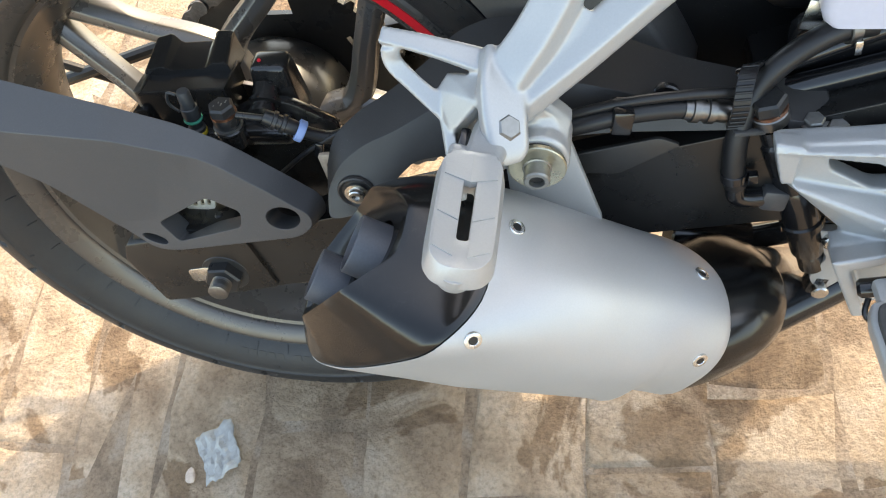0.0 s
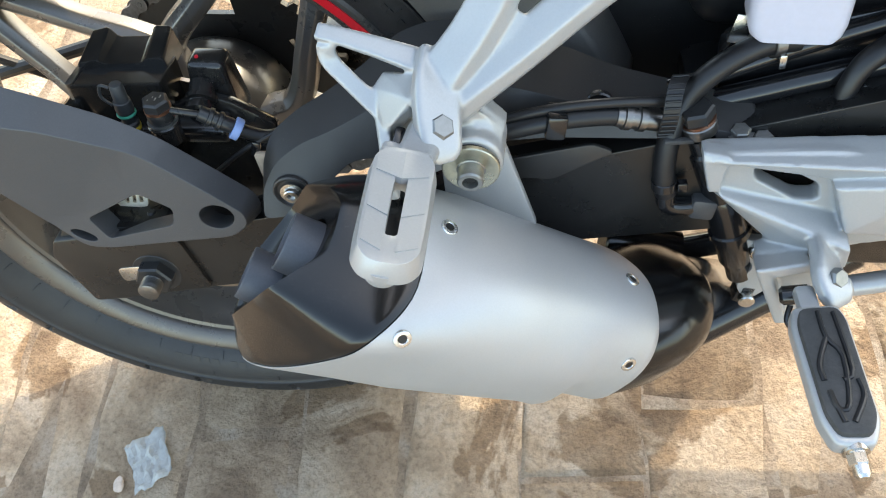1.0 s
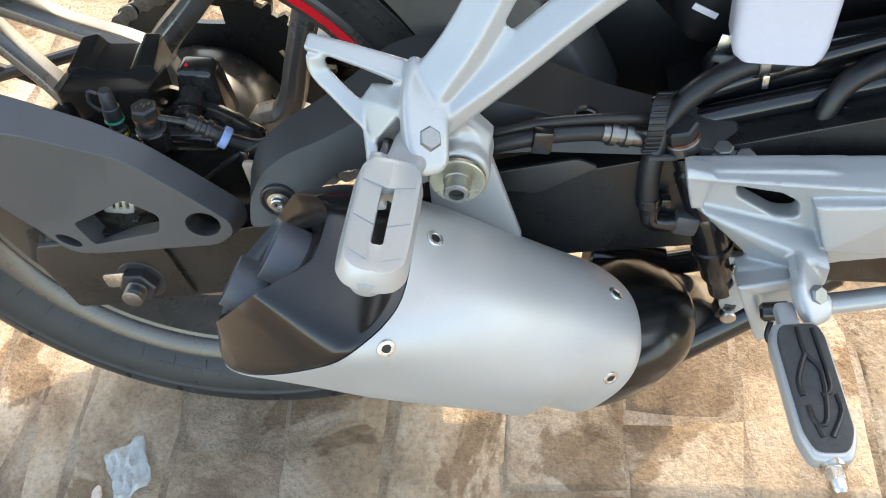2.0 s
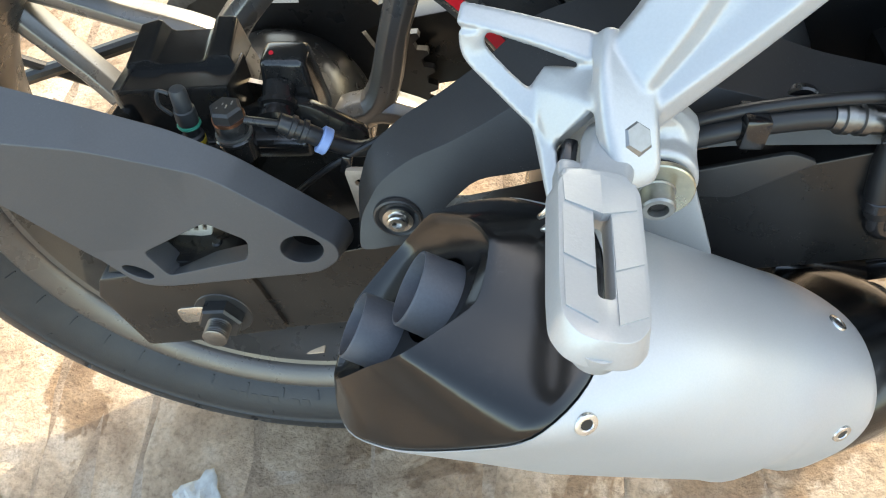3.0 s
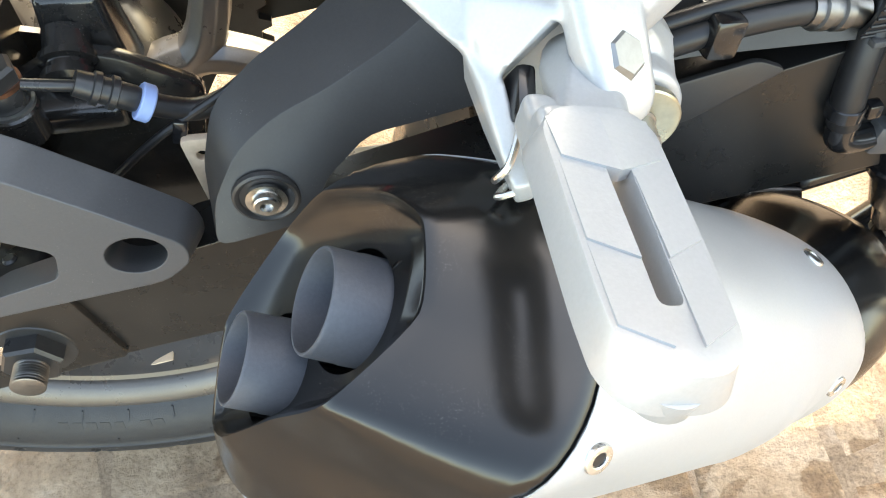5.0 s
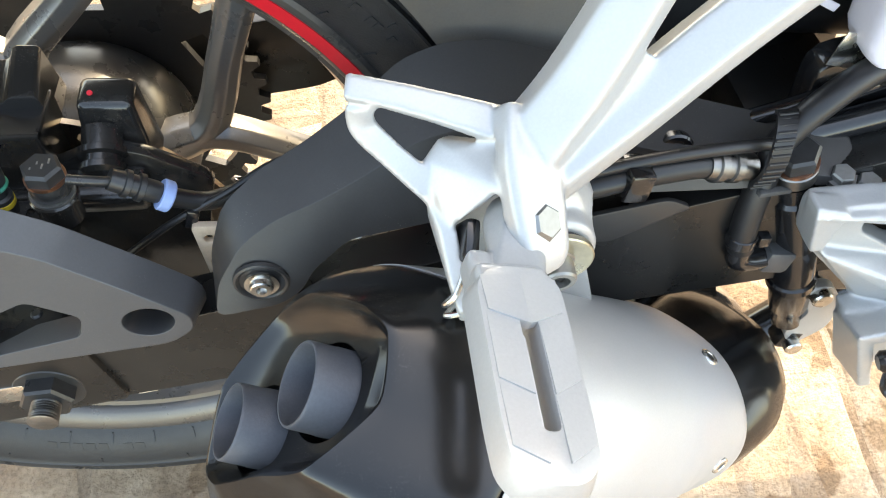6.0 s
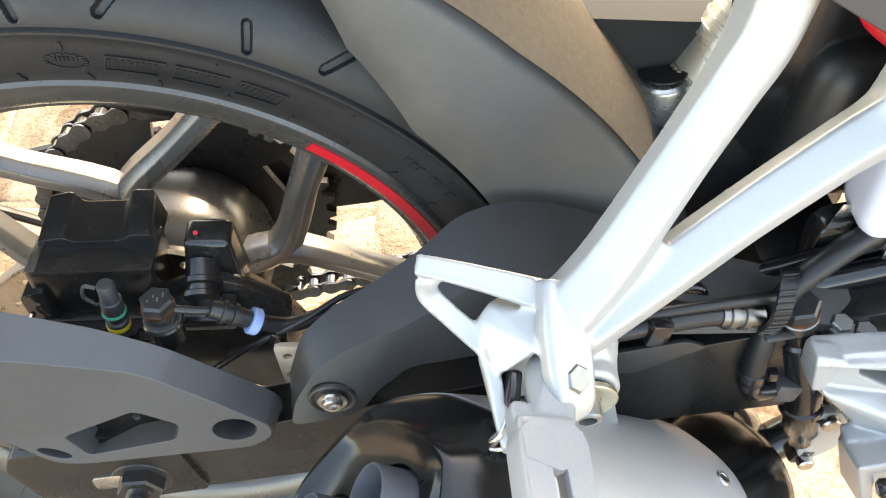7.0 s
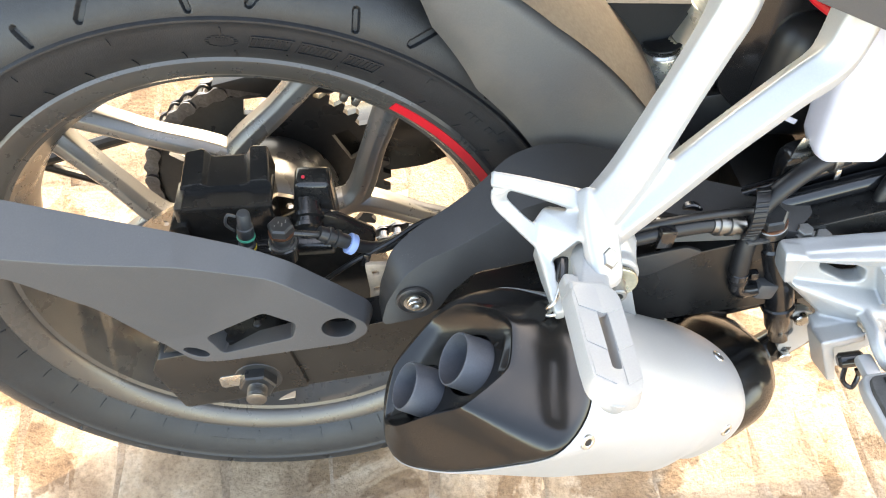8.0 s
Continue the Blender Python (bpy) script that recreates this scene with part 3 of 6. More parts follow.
# Tyre hugger arm: dark grey plastic with a window and two sleeve holes.
def build_hugger_arm():
    pairs = [(-0.200, 0.236, -0.200, 0.210), (-0.079, 0.181, -0.079, 0.161), (-0.014, 0.152, -0.014, 0.141), (0.022, 0.135, 0.020, 0.124),
             (0.050, 0.116, 0.043, 0.112), (0.080, 0.086, 0.073, 0.086), (0.101, 0.064, 0.0965, 0.064), (0.100, 0.047, 0.096, 0.054),
             (0.086, 0.036, 0.083, 0.044), (-0.014, 0.027, -0.016, 0.034), (-0.032, 0.028, -0.034, 0.036), (-0.046, 0.050, -0.051, 0.058), (-0.072, 0.100, -0.078, 0.111),
             (-0.112, 0.146, -0.118, 0.157), (-0.200, 0.190, -0.200, 0.200)]
    outer = rounded([(a, c) for a, c, _, _ in pairs], 0.008, 3)
    front = rounded([(a, c) for _, _, a, c in pairs], 0.008, 3)
    win_f = rounded([(-0.020, 0.062), (0.026, 0.083), (0.047, 0.069), (0.042, 0.055), (-0.012, 0.043)], 0.004, 3)
    win_b = rounded([(-0.0150, 0.0600), (0.0255, 0.0800), (0.0440, 0.0660), (0.0400, 0.0500), (-0.0085, 0.0395)], 0.003, 3)

    def oval(cx, cz, a, b, deg):
        c, s = math.cos(radians(deg)), math.sin(radians(deg))
        return [(cx + a * math.cos(radians(15 * i)) * c - b * math.sin(radians(15 * i)) * s, cz + a * math.cos(radians(15 * i)) * s + b * math.sin(radians(15 * i)) * c) for i in range(24)]

    h1, h2 = oval(0.0762, 0.0618, 0.0125, 0.0100, 10), oval(-0.0305, 0.0465, 0.0095, 0.0042, -28)
    h1b, h2b = [(x, z - 0.007) for x, z in h1], [(x, z - 0.003) for x, z in h2]
    bm = plate(outer, -0.1545, -0.139, [win_b, h1b, h2b], 0.002, front, [win_f, h1, h2], 3)
    # a fold runs down across the face; beyond it the face leans back
    fold, across = Vector((0.044, 0, 0.124)), Vector((0.055, 0, -0.076)).normalized()
    bmesh.ops.bisect_plane(bm, geom=bm.verts[:] + bm.edges[:] + bm.faces[:], dist=0.0002, plane_co=fold, plane_no=across)
    for v in bm.verts:
        d = (v.co - fold).dot(across)
        if d > 0 and v.co.y < -0.145:
            v.co.y -= 0.06 * d
        elif d < 0 and v.co.y < -0.145:
            v.co.y -= 0.12 * -d
    arm = part("hugger_arm", bm, M["grey"], bike, "dark grey plastic hugger arm with a window and two sleeve holes", smooth=20)
    crisp(arm)
    # a slotted pale plate seen through the window
    slits = [rounded([(x, 0.0475), (x + 0.0028, 0.0475), (x + 0.0060, 0.0580), (x + 0.0032, 0.0580)], 0.0008, 2) for x in (-0.0100, -0.0045, 0.0010)]
    part("stay", plate(rounded([(-0.0200, 0.0560), (-0.0165, 0.0610), (0.0130, 0.0640), (0.0125, 0.0600), (0.0055, 0.0430), (-0.0150, 0.0420)], 0.002, 2), -0.1245, -0.1220, slits, bevel=0.0004), M["cream"], arm, "pale slotted plate behind the window")
    return arm


build_hugger_arm()


# Matte black inner guard bolted to the swingarm, sloping in over the front of the tyre.
def build_guard():
    pairs = [(0.104, 0.050, 0.1055, 0.052), (0.109, 0.082, 0.1130, 0.079), (0.119, 0.105, 0.1260, 0.098), (0.138, 0.1165, 0.1440, 0.108), (0.160, 0.125, 0.1650, 0.114), (0.187, 0.138, 0.190, 0.124),
             (0.207, 0.151, 0.209, 0.134), (0.229, 0.156, 0.230, 0.138), (0.255, 0.155, 0.254, 0.137), (0.290, 0.146, 0.287, 0.130), (0.340, 0.128, 0.336, 0.116), (0.420, 0.108, 0.420, 0.098),
             (0.420, 0.096, 0.420, 0.097), (0.350, 0.099, 0.350, 0.101), (0.300, 0.102, 0.300, 0.104), (0.255, 0.101, 0.255, 0.103), (0.220, 0.0985, 0.220, 0.1005), (0.195, 0.096, 0.195, 0.098),
             (0.175, 0.0945, 0.175, 0.0965), (0.160, 0.081, 0.159, 0.083), (0.151, 0.064, 0.150, 0.066), (0.140, 0.055, 0.139, 0.057)]
    bm = plate(rounded([p[:2] for p in pairs], 0.008, 3), -0.1530, -0.135, bevel=0.0022, front=rounded([p[2:] for p in pairs], 0.008, 3), segs=3)
    for v in bm.verts:
        v.co.y += 0.50 * max(0.0, v.co.z - 0.090) + (0.25 * max(0.0, v.co.z - 0.108) if v.co.y > -0.144 else 0.0)
    guard = part("inner_mudguard", bm, M["guard"], bike, "matte black plastic guard arching over the swingarm", smooth=28)
    crisp(guard)
    part("screw_seat", turned((0.1326, -0.1515, 0.0756), (0.1326, -0.18, 0.0756), [(0, 0.0136), (0.0017, 0.0132), (0.0022, 0.0122), (0.0018, 0.0112), (0.0008, 0.0104), (0.0008, 0)], 40), M["guard"], guard)
    part("screw", turned((0.1326, -0.1530, 0.0756), (0.1326, -0.18, 0.0756), [(0, 0.0082), (0.0015, 0.0082), (0.0018, 0.0060), (0.0045, 0.0054), (0.0050, 0.0046), (0.0050, 0.0026), (0.0030, 0.0024), (0.0030, 0)], 28), M["steel"], guard, "steel pan-head screw")
    part("grommet", turned((0.329, -0.130, 0.114), (0.329, -0.14, 0.1155), [(0, 0.010), (0.004, 0.010), (0.005, 0.009), (0.005, 0.006), (0.003, 0.005), (0.003, 0)], 24), M["gloss"], guard)
    return guard


build_guard()


# Upper mudguard over the tyre's front quarter.
def build_fender():
    bm = bmesh.new()
    rows = []
    lower = [(74, 0.334), (66, 0.330), (63, 0.325), (57, 0.297), (46.5, 0.274), (28.6, 0.268), (14, 0.268)]
    for i in range(61):
        a = 74 - 60 * i / 60
        r_in = float(np.interp(-a, [-t for t, _ in lower], [r for _, r in lower]))
        grow = 0.0 if a > 45 else (45 - a) / 31 * 0.020
        rt = 0.336 + grow
        sec = [(r_in, -0.080), ((r_in + rt) / 2, -0.083), (rt - 0.004, -0.0835), (rt - 0.001, -0.0825), (rt + 0.001, -0.080), (rt + 0.008, -0.060), (rt + 0.013, -0.030), (rt + 0.015, 0.0),
               (rt + 0.013, 0.030), (rt + 0.008, 0.060), (rt, 0.082), (rt - 0.02, 0.083)]
        rows.append([bm.verts.new((r * math.cos(radians(a)), y, r * math.sin(radians(a)))) for r, y in sec])
    for a, c in zip(rows, rows[1:]):
        for i in range(len(a) - 1):
            bm.faces.new((a[i], a[i + 1], c[i + 1], c[i]))
    ob = part("mudguard", bm, M["fender"], bike, "matte black mudguard over the front of the rear tyre", smooth=35)
    s = ob.modifiers.new("thickness", "SOLIDIFY")
    s.thickness, s.offset = 0.003, -1
    # dusty crown strip; its pale tan stands in for sun on the top
    bm = bmesh.new()
    rows = []
    for i in range(41):
        a = 72 - 46 * i / 40
        rt = 0.336 + (0.0 if a > 45 else (45 - a) / 31 * 0.020)
        wide = 0.5 + 0.5 * math.sin(3.1 * a / 20 + 1.0) * 0.3
        sec = [(rt + 0.0036, -0.0795), (rt + 0.0095, -0.0600 + 0.010 * wide), (rt + 0.0145, -0.030), (rt + 0.0165, 0.0), (rt + 0.0145, 0.030)]
        rows.append([bm.verts.new((r * math.cos(radians(a)), y, r * math.sin(radians(a)))) for r, y in sec])
    for a, c in zip(rows, rows[1:]):
        for i in range(len(a) - 1):
            bm.faces.new((a[i], a[i + 1], c[i + 1], c[i]))
    bmesh.ops.solidify(bm, geom=bm.faces[:], thickness=0.0008)
    part("crown_pad", bm, M["sunlit_dust"], ob, "dusty brown top of the mudguard with sunlight put into its colour", smooth=40)
    return ob


build_fender()

part("left_stay", sweep([(-0.30, 0.13, 0.002), (-0.203, 0.13, 0.022), (-0.103, 0.13, 0.042), (-0.02, 0.13, 0.05)], 0.007, 10), M["matte"], bike, "black stay on the far side of the wheel")
part("left_stay", sweep([(-0.30, 0.13, 0.045), (-0.213, 0.13, -0.001), (-0.13, 0.13, -0.049), (-0.04, 0.13, -0.10)], 0.005, 10), M["matte"], bike, "black stay on the far side of the wheel")
la = radians(-96.6)
part("rim_label", box((0.2015 * math.cos(la), -0.030, 0.2015 * math.sin(la)), (0.026, 0.014, 0.0015), (0, -6.6, 0), 0.0005), M["beige"], wheel, "beige paper label stuck inside the rim")
for da in (56.5, 59.5):
    q = radians(da)
    part("balance_weight", box((0.188 * math.cos(q), -0.012, 0.188 * math.sin(q)), (0.006, 0.016, 0.012), (0, -da + 90, 0), 0.0015), M["darksteel"], wheel)

# ---- silencer ----
MO = Vector((0.2365, -0.22, 0.10))
MA = Vector((-0.77, -0.15, 0.62)).normalized()
MLAT = (Vector((0, -1, 0)) - MA * Vector((0, -1, 0)).dot(MA)).normalized()
MN = MA.cross(MLAT)
if MN.z < 0:
    MN = -MN


def sil(a, l, n):
    """A place in the silencer's axes: to the rear along it, outwards, upwards across it."""
    return MO + MA * a + MLAT * l + MN * n


def closed_smooth(pts, steps=5, tight=0.5):
    pts = [Vector(p) for p in pts]
    out, k = [], len(pts)
    for i in range(k):
        p0, p1, p2, p3 = pts[i - 1], pts[i], pts[(i + 1) % k], pts[(i + 2) % k]
        for j in range(steps):
            t = j / steps
            h1, h2, h3, h4 = 2 * t ** 3 - 3 * t * t + 1, -2 * t ** 3 + 3 * t * t, t ** 3 - 2 * t * t + t, t ** 3 - t * t
            out.append(h1 * p1 + h2 * p2 + h3 * (p2 - p0) * tight + h4 * (p3 - p1) * tight)
    return out


# the seam between sleeve and cap, and the crest round the sunk rear face: places along, outwards and across
EDGE = [(0.0435, -0.062, -0.070), (0.0339, -0.058, -0.038), (0.0255, -0.043, -0.012), (0.0140, -0.0072, 0.0145), (0.0121, 0.0428, 0.0027), (0.0289, 0.0697, -0.0174), (0.0375, 0.0632, -0.0537), (0.0535, 0.0445, -0.1028), (0.0616, 0.0156, -0.1339), (0.0591, -0.036, -0.122)]
C_FACE = [(0.0600, -0.0465, -0.0675), (0.0627, -0.0385, -0.0343), (0.0580, -0.0190, -0.0100), (0.0530, -0.0040, -0.0041), (0.0548, 0.0208, -0.0152), (0.0749, 0.0364, -0.0405), (0.0748, 0.0252, -0.0726), (0.0760, 0.0151, -0.1056), (0.0703, -0.0013, -0.1244), (0.0690, -0.0310, -0.1045)]
S_EDGE = [p[1:] for p in EDGE]
S_MID = [(-0.064, -0.065), (-0.062, -0.034), (-0.046, -0.008), (-0.010, 0.013), (0.034, 0.017), (0.060, -0.001), (0.066, -0.036), (0.052, -0.080), (0.002, -0.112), (-0.048, -0.100)]
S_STEP = [(-0.066, -0.056), (-0.064, -0.028), (-0.043, -0.004), (-0.010, 0.013), (0.024, 0.013), (0.047, -0.003), (0.056, -0.030), (0.044, -0.070), (-0.004, -0.095), (-0.050, -0.088)]
S_FRONT = [(-0.067, -0.050), (-0.064, -0.023), (-0.040, -0.002), (-0.010, 0.012), (0.018, 0.011), (0.037, -0.002), (0.043, -0.028), (0.035, -0.062), (-0.010, -0.085), (-0.050, -0.078)]


def ring(a, sec, scale=1.0, tight=0.5, tilt=0.0):
    c = Vector((sum(p[0] for p in sec) / len(sec), sum(p[1] for p in sec) / len(sec)))
    flat = closed_smooth([c + (Vector(p) - c) * scale for p in sec], 6, tight)
    return [sil(a + tilt * (p.y + 0.02), p.x, p.y) for p in flat]


def rim_ring(shift, scale):
    c = sum((Vector(p) for p in EDGE), Vector()) / len(EDGE)
    return [sil(p.x + shift, p.y, p.z) for p in closed_smooth([Vector((p[0], c.y + (p[1] - c.y) * scale, c.z + (p[2] - c.z) * scale)) for p in EDGE], 6)]


def pierce(ob, cutter):
    """Cuts one closed solid out of another."""
    me = bpy.data.meshes.new("cutter")
    bmesh.ops.recalc_face_normals(cutter, faces=cutter.faces[:])
    cutter.to_mesh(me)
    cutter.free()
    tool = new("cutter", me)
    cut = ob.modifiers.new("hole", "BOOLEAN")
    cut.operation, cut.solver, cut.object = "DIFFERENCE", "EXACT", tool
    tool.parent = ob.parent
    bpy.context.view_layer.update()
    done = bpy.data.meshes.new_from_object(ob.evaluated_get(bpy.context.evaluated_depsgraph_get()))
    ob.modifiers.clear()
    ob.data = done
    bpy.data.objects.remove(tool)


def mixed(s0, s1, t):
    return [(a[0] + (c[0] - a[0]) * t, a[1] + (c[1] - a[1]) * t) for a, c in zip(s0, s1)]


def build_silencer():
    T = -0.30   # the sleeve's rear rim runs further back below
    rings = [rim_ring(-0.0025, 0.975), rim_ring(0.0, 0.995), rim_ring(0.0, 1.0), rim_ring(-0.0025, 1.006)]
    def flank(t, low):
        return [(p[0] + (q[0] - p[0]) * (low if k in (7, 8, 9) else t), p[1] + (q[1] - p[1]) * (low if k in (7, 8, 9) else t)) for k, (p, q) in enumerate(zip(S_STEP, S_FRONT))]

    for a, sec in ((0.005, mixed(S_EDGE, S_MID, 0.5)), (-0.020, S_MID), (-0.060, mixed(S_MID, S_STEP, 0.5)), (-0.095, mixed(S_MID, S_STEP, 0.95)), (-0.106, flank(0.15, -0.05)), (-0.109, flank(0.25, 0.05)),
                   (-0.114, flank(0.38, 0.85)), (-0.117, flank(0.45, 0.95)), (-0.138, S_FRONT)):
        rings.append(ring(a, sec, tilt=T * max(0, (a + 0.10) / 0.126)))
    rings += [ring(-0.148, S_FRONT, 0.992), ring(-0.1525, S_FRONT, 0.97), ring(-0.1545, S_FRONT, 0.93), ring(-0.150, S_FRONT, 0.90)]
    skin = loft(rings)
    tree = BVHTree.FromBMesh(skin)
    body = part("silencer", skin, M["sleeve"], bike, "stubby brushed silver silencer with a black end cap and twin outlets", smooth=40)
    # black end cap, with its rear face sunk round the outlets
    edge = [Vector(p) for p in EDGE]
    face = [Vector(p) for p in C_FACE]
    mid_e, mid_f = sum(edge, Vector()) / 10, sum(face, Vector()) / 10

    fit_a, fit_b = np.array([(1.0, p.y, p.z) for p in face]), np.array([p.x for p in face])
    chord = np.linalg.lstsq(fit_a, fit_b, rcond=None)[0]

    def cap_ring(t, scale=1.0, bulge=0.0, sink=0.0, tight=0.4):
        pts = []
        for e, f, lean in zip(edge, face, (0.008, 0.010, 0.010, 0.004, 0, 0, 0, 0, 0.002, 0.005)):
            p = e.lerp(f, t)
            c = mid_e.lerp(mid_f, t)
            d = Vector((0, p.y - c.y, p.z - c.z))
            y, z = c.y + d.y * (scale + bulge), c.z + d.z * (scale + bulge)
            level = min(max((0.93 - scale) / 0.12, 0.0), 1.0) if t == 1.0 else 0.0
            if t == 1.0:
                y += lean * min(max((0.93 - scale) / 0.17, 0.0), 1.0)
            pts.append(Vector((p.x + (float(chord @ (1.0, y, z)) - p.x) * level - sink, y, z)))
        return [sil(*p) for p in closed_smooth(pts, 6, tight)]

    cap = [cap_ring(0, 0.96, sink=0.012), cap_ring(0, 0.980, sink=0.002), cap_ring(0.02, 0.996, tight=0.5), cap_ring(0.12, 0.996, 0.018, tight=0.5), cap_ring(0.24, 0.995, 0.030, tight=0.48), cap_ring(0.38, 0.994, 0.040, tight=0.46), cap_ring(0.53, 0.992, 0.042, tight=0.43), cap_ring(0.68, 0.993, 0.034, tight=0.38),
           cap_ring(0.82, 0.997, 0.019, tight=0.33), cap_ring(0.93, 1.0, 0.006, tight=0.28), cap_ring(0.985, 0.995, tight=0.28), cap_ring(1.0, 0.972, sink=-0.0006, tight=0.28), cap_ring(1.0, 0.948, sink=0.0002, tight=0.28), cap_ring(1.0, 0.925, sink=0.0018, tight=0.28),
           cap_ring(1.0, 0.88, sink=0.0045, tight=0.30), cap_ring(1.0, 0.82, sink=0.0066, tight=0.3), cap_ring(1.0, 0.77, sink=0.0076, tight=0.3), cap_ring(1.0, 0.70, sink=0.0079, tight=0.3), cap_ring(1.0, 0.4, sink=0.0079, tight=0.3)]
    end = part("end_cap", loft(cap), M["cap"], body, "satin black pressed end cap", smooth=60)
    # outlets: grey tubes with real wall thickness, standing in oversize holes through the sunk face
    out = Vector((-0.815, 0.035, 0.578)).normalized()
    for mouth, r, deep in ((Vector((0.1541, -0.2286, 0.1076)), 0.0174, 0.030), (Vector((0.1216, -0.2261, 0.0803)), 0.0163, 0.026)):
        p0, p1 = mouth - out * 0.0352, mouth + out * 0.02
        pierce(end, turned(mouth - out * (deep + 0.008) - MN * 0.0006, mouth + out * 0.01 - MN * 0.0006, [(0, r * 1.16), (deep + 0.016, r * 1.16)], 40))
        part("outlet", turned(p0, p1, [(-0.012, r - 0.0016), (-0.012, r * 1.015), (0.0225, r * 1.015), (0.0230, r), (0.034, r * 0.99), (0.0348, r * 0.98), (0.0352, r * 0.965), (0.0352, r * 0.925), (0.034, r * 0.905), (0.004, r * 0.89), (0.003, 0)], 48), M["pipe"], body, "grey painted exhaust outlet tube")
    # sleeve screws
    for a, l, n in ((-0.001, 0.006, 0.013), (0.014, 0.066, -0.011), (-0.134, -0.007, 0.011), (-0.138, 0.039, -0.010)):
        core = sil(a, -0.005, -0.045)
        d = (sil(a, l, n) - core).normalized()
        c, d2, _, _ = tree.ray_cast(core + d * 0.15, -d)
        # the sleeve's slope over the screw's own breadth
        u = d.orthogonal().normalized()
        w = d.cross(u)
        hits = [tree.ray_cast(c + q * 0.0056 + d * 0.05, -d)[0] or c for q in (u, -u, w, -w)]
        d2 = (hits[0] - hits[1]).cross(hits[2] - hits[3]).normalized()
        d = d2 if d2.dot(d) > 0 else -d2
        c += d * max(0.0, max((h - c).dot(d) for h in hits) * 0.7)
        part("sleeve_screw", turned(c - d * 0.0024, c + d, [(0, 0.0050), (0.0026, 0.0050), (0.0032, 0.0047), (0.0034, 0.0042), (0.0034, 0.0028), (0.0031, 0.0025), (0.0014, 0.0024), (0.0014, 0)], 32), M["screw"], body, "button-head steel screw")
        part("screw_socket", hexagon(c - d * 0.0015, c + d * 0.0004, 0.0027, 0.0001), M["hose"], body, "dark hexagon socket")
    # black front chamber that bulges forward and up, with its clamp barrel and inlet
    def swell(a, grow, rise, inward):
        return [p + MN * rise - MLAT * inward for p in ring(a, S_FRONT, grow)]

    cone = [swell(-0.146, 0.95, 0, 0), swell(-0.153, 0.965, 0.001, 0.001), swell(-0.166, 0.985, 0.006, 0.006), swell(-0.182, 0.97, 0.010, 0.012), swell(-0.196, 0.90, 0.011, 0.018), swell(-0.206, 0.78, 0.010, 0.023),
            swell(-0.213, 0.58, 0.008, 0.026), swell(-0.216, 0.25, 0.007, 0.028)]
    part("front_chamber", loft(cone), M["cap"], body, "satin black front chamber", smooth=60)
    part("clamp_barrel", turned((0.332, -0.106, -0.026), (0.40, -0.110, -0.046), [(0, 0.0175), (0.0015, 0.0195), (0.022, 0.0195), (0.024, 0.0185), (0.055, 0.0185)], 36), M["gloss"], body, "black clamp barrel")
    part("clamp_bolt", hexagon((0.3593, -0.1240, -0.0205), (0.3600, -0.1330, -0.0130), 0.0045), M["gloss"], body)
    part("clamp_tab", box((0.352, -0.122, -0.0180), (0.010, 0.006, 0.005), (35, 0, 0), 0.001), M["gloss"], body)
    part("inlet_pipe", sweep([sil(-0.200, -0.035, -0.025), sil(-0.235, -0.062, -0.030), sil(-0.27, -0.085, -0.045), sil(-0.32, -0.12, -0.07)], 0.024, 24), M["gloss"], body)
    # silver mounting plate welded on top
    m = [(0.238, 0.150), (0.262, 0.146), (0.272, 0.134), (0.290, 0.053), (0.284, 0.046), (0.236, 0.078)]
    part("mounting_plate", plate(rounded(m, 0.006, 3), -0.170, -0.164, bevel=0.0012), M["silver"], body, "silver painted mounting plate")
    part("rubber_bush", turned((0.259, -0.165, 0.128), (0.259, -0.2, 0.128), [(0, 0.0138), (0.031, 0.0138), (0.0320, 0.0128)], 36), M["hose"], body)
    part("bush_washer", turned((0.259, -0.1965, 0.1270), (0.259, -0.22, 0.1250), [(0, 0.0158), (0.0022, 0.0158), (0.0027, 0.0152), (0.0027, 0.0122), (0.0024, 0.0116), (0.0024, 0)], 40), M["washer"], body, "zinc-plated washer")
    part("bush_bolt", turned((0.259, -0.1985, 0.1266), (0.259, -0.23, 0.1220), [(0, 0.0080), (0.0006, 0.0080), (0.0010, 0.0072), (0.0088, 0.0072), (0.0098, 0.0064), (0.0098, 0.0044), (0.005, 0.0042), (0.005, 0)], 24), M["boltgrey"], body, "socket-head steel bolt")
    part("bolt_socket", hexagon((0.259, -0.2010, 0.1263), (0.259, -0.2055, 0.1258), 0.0040, 0.0001), M["matte"], body)
    return body


build_silencer()


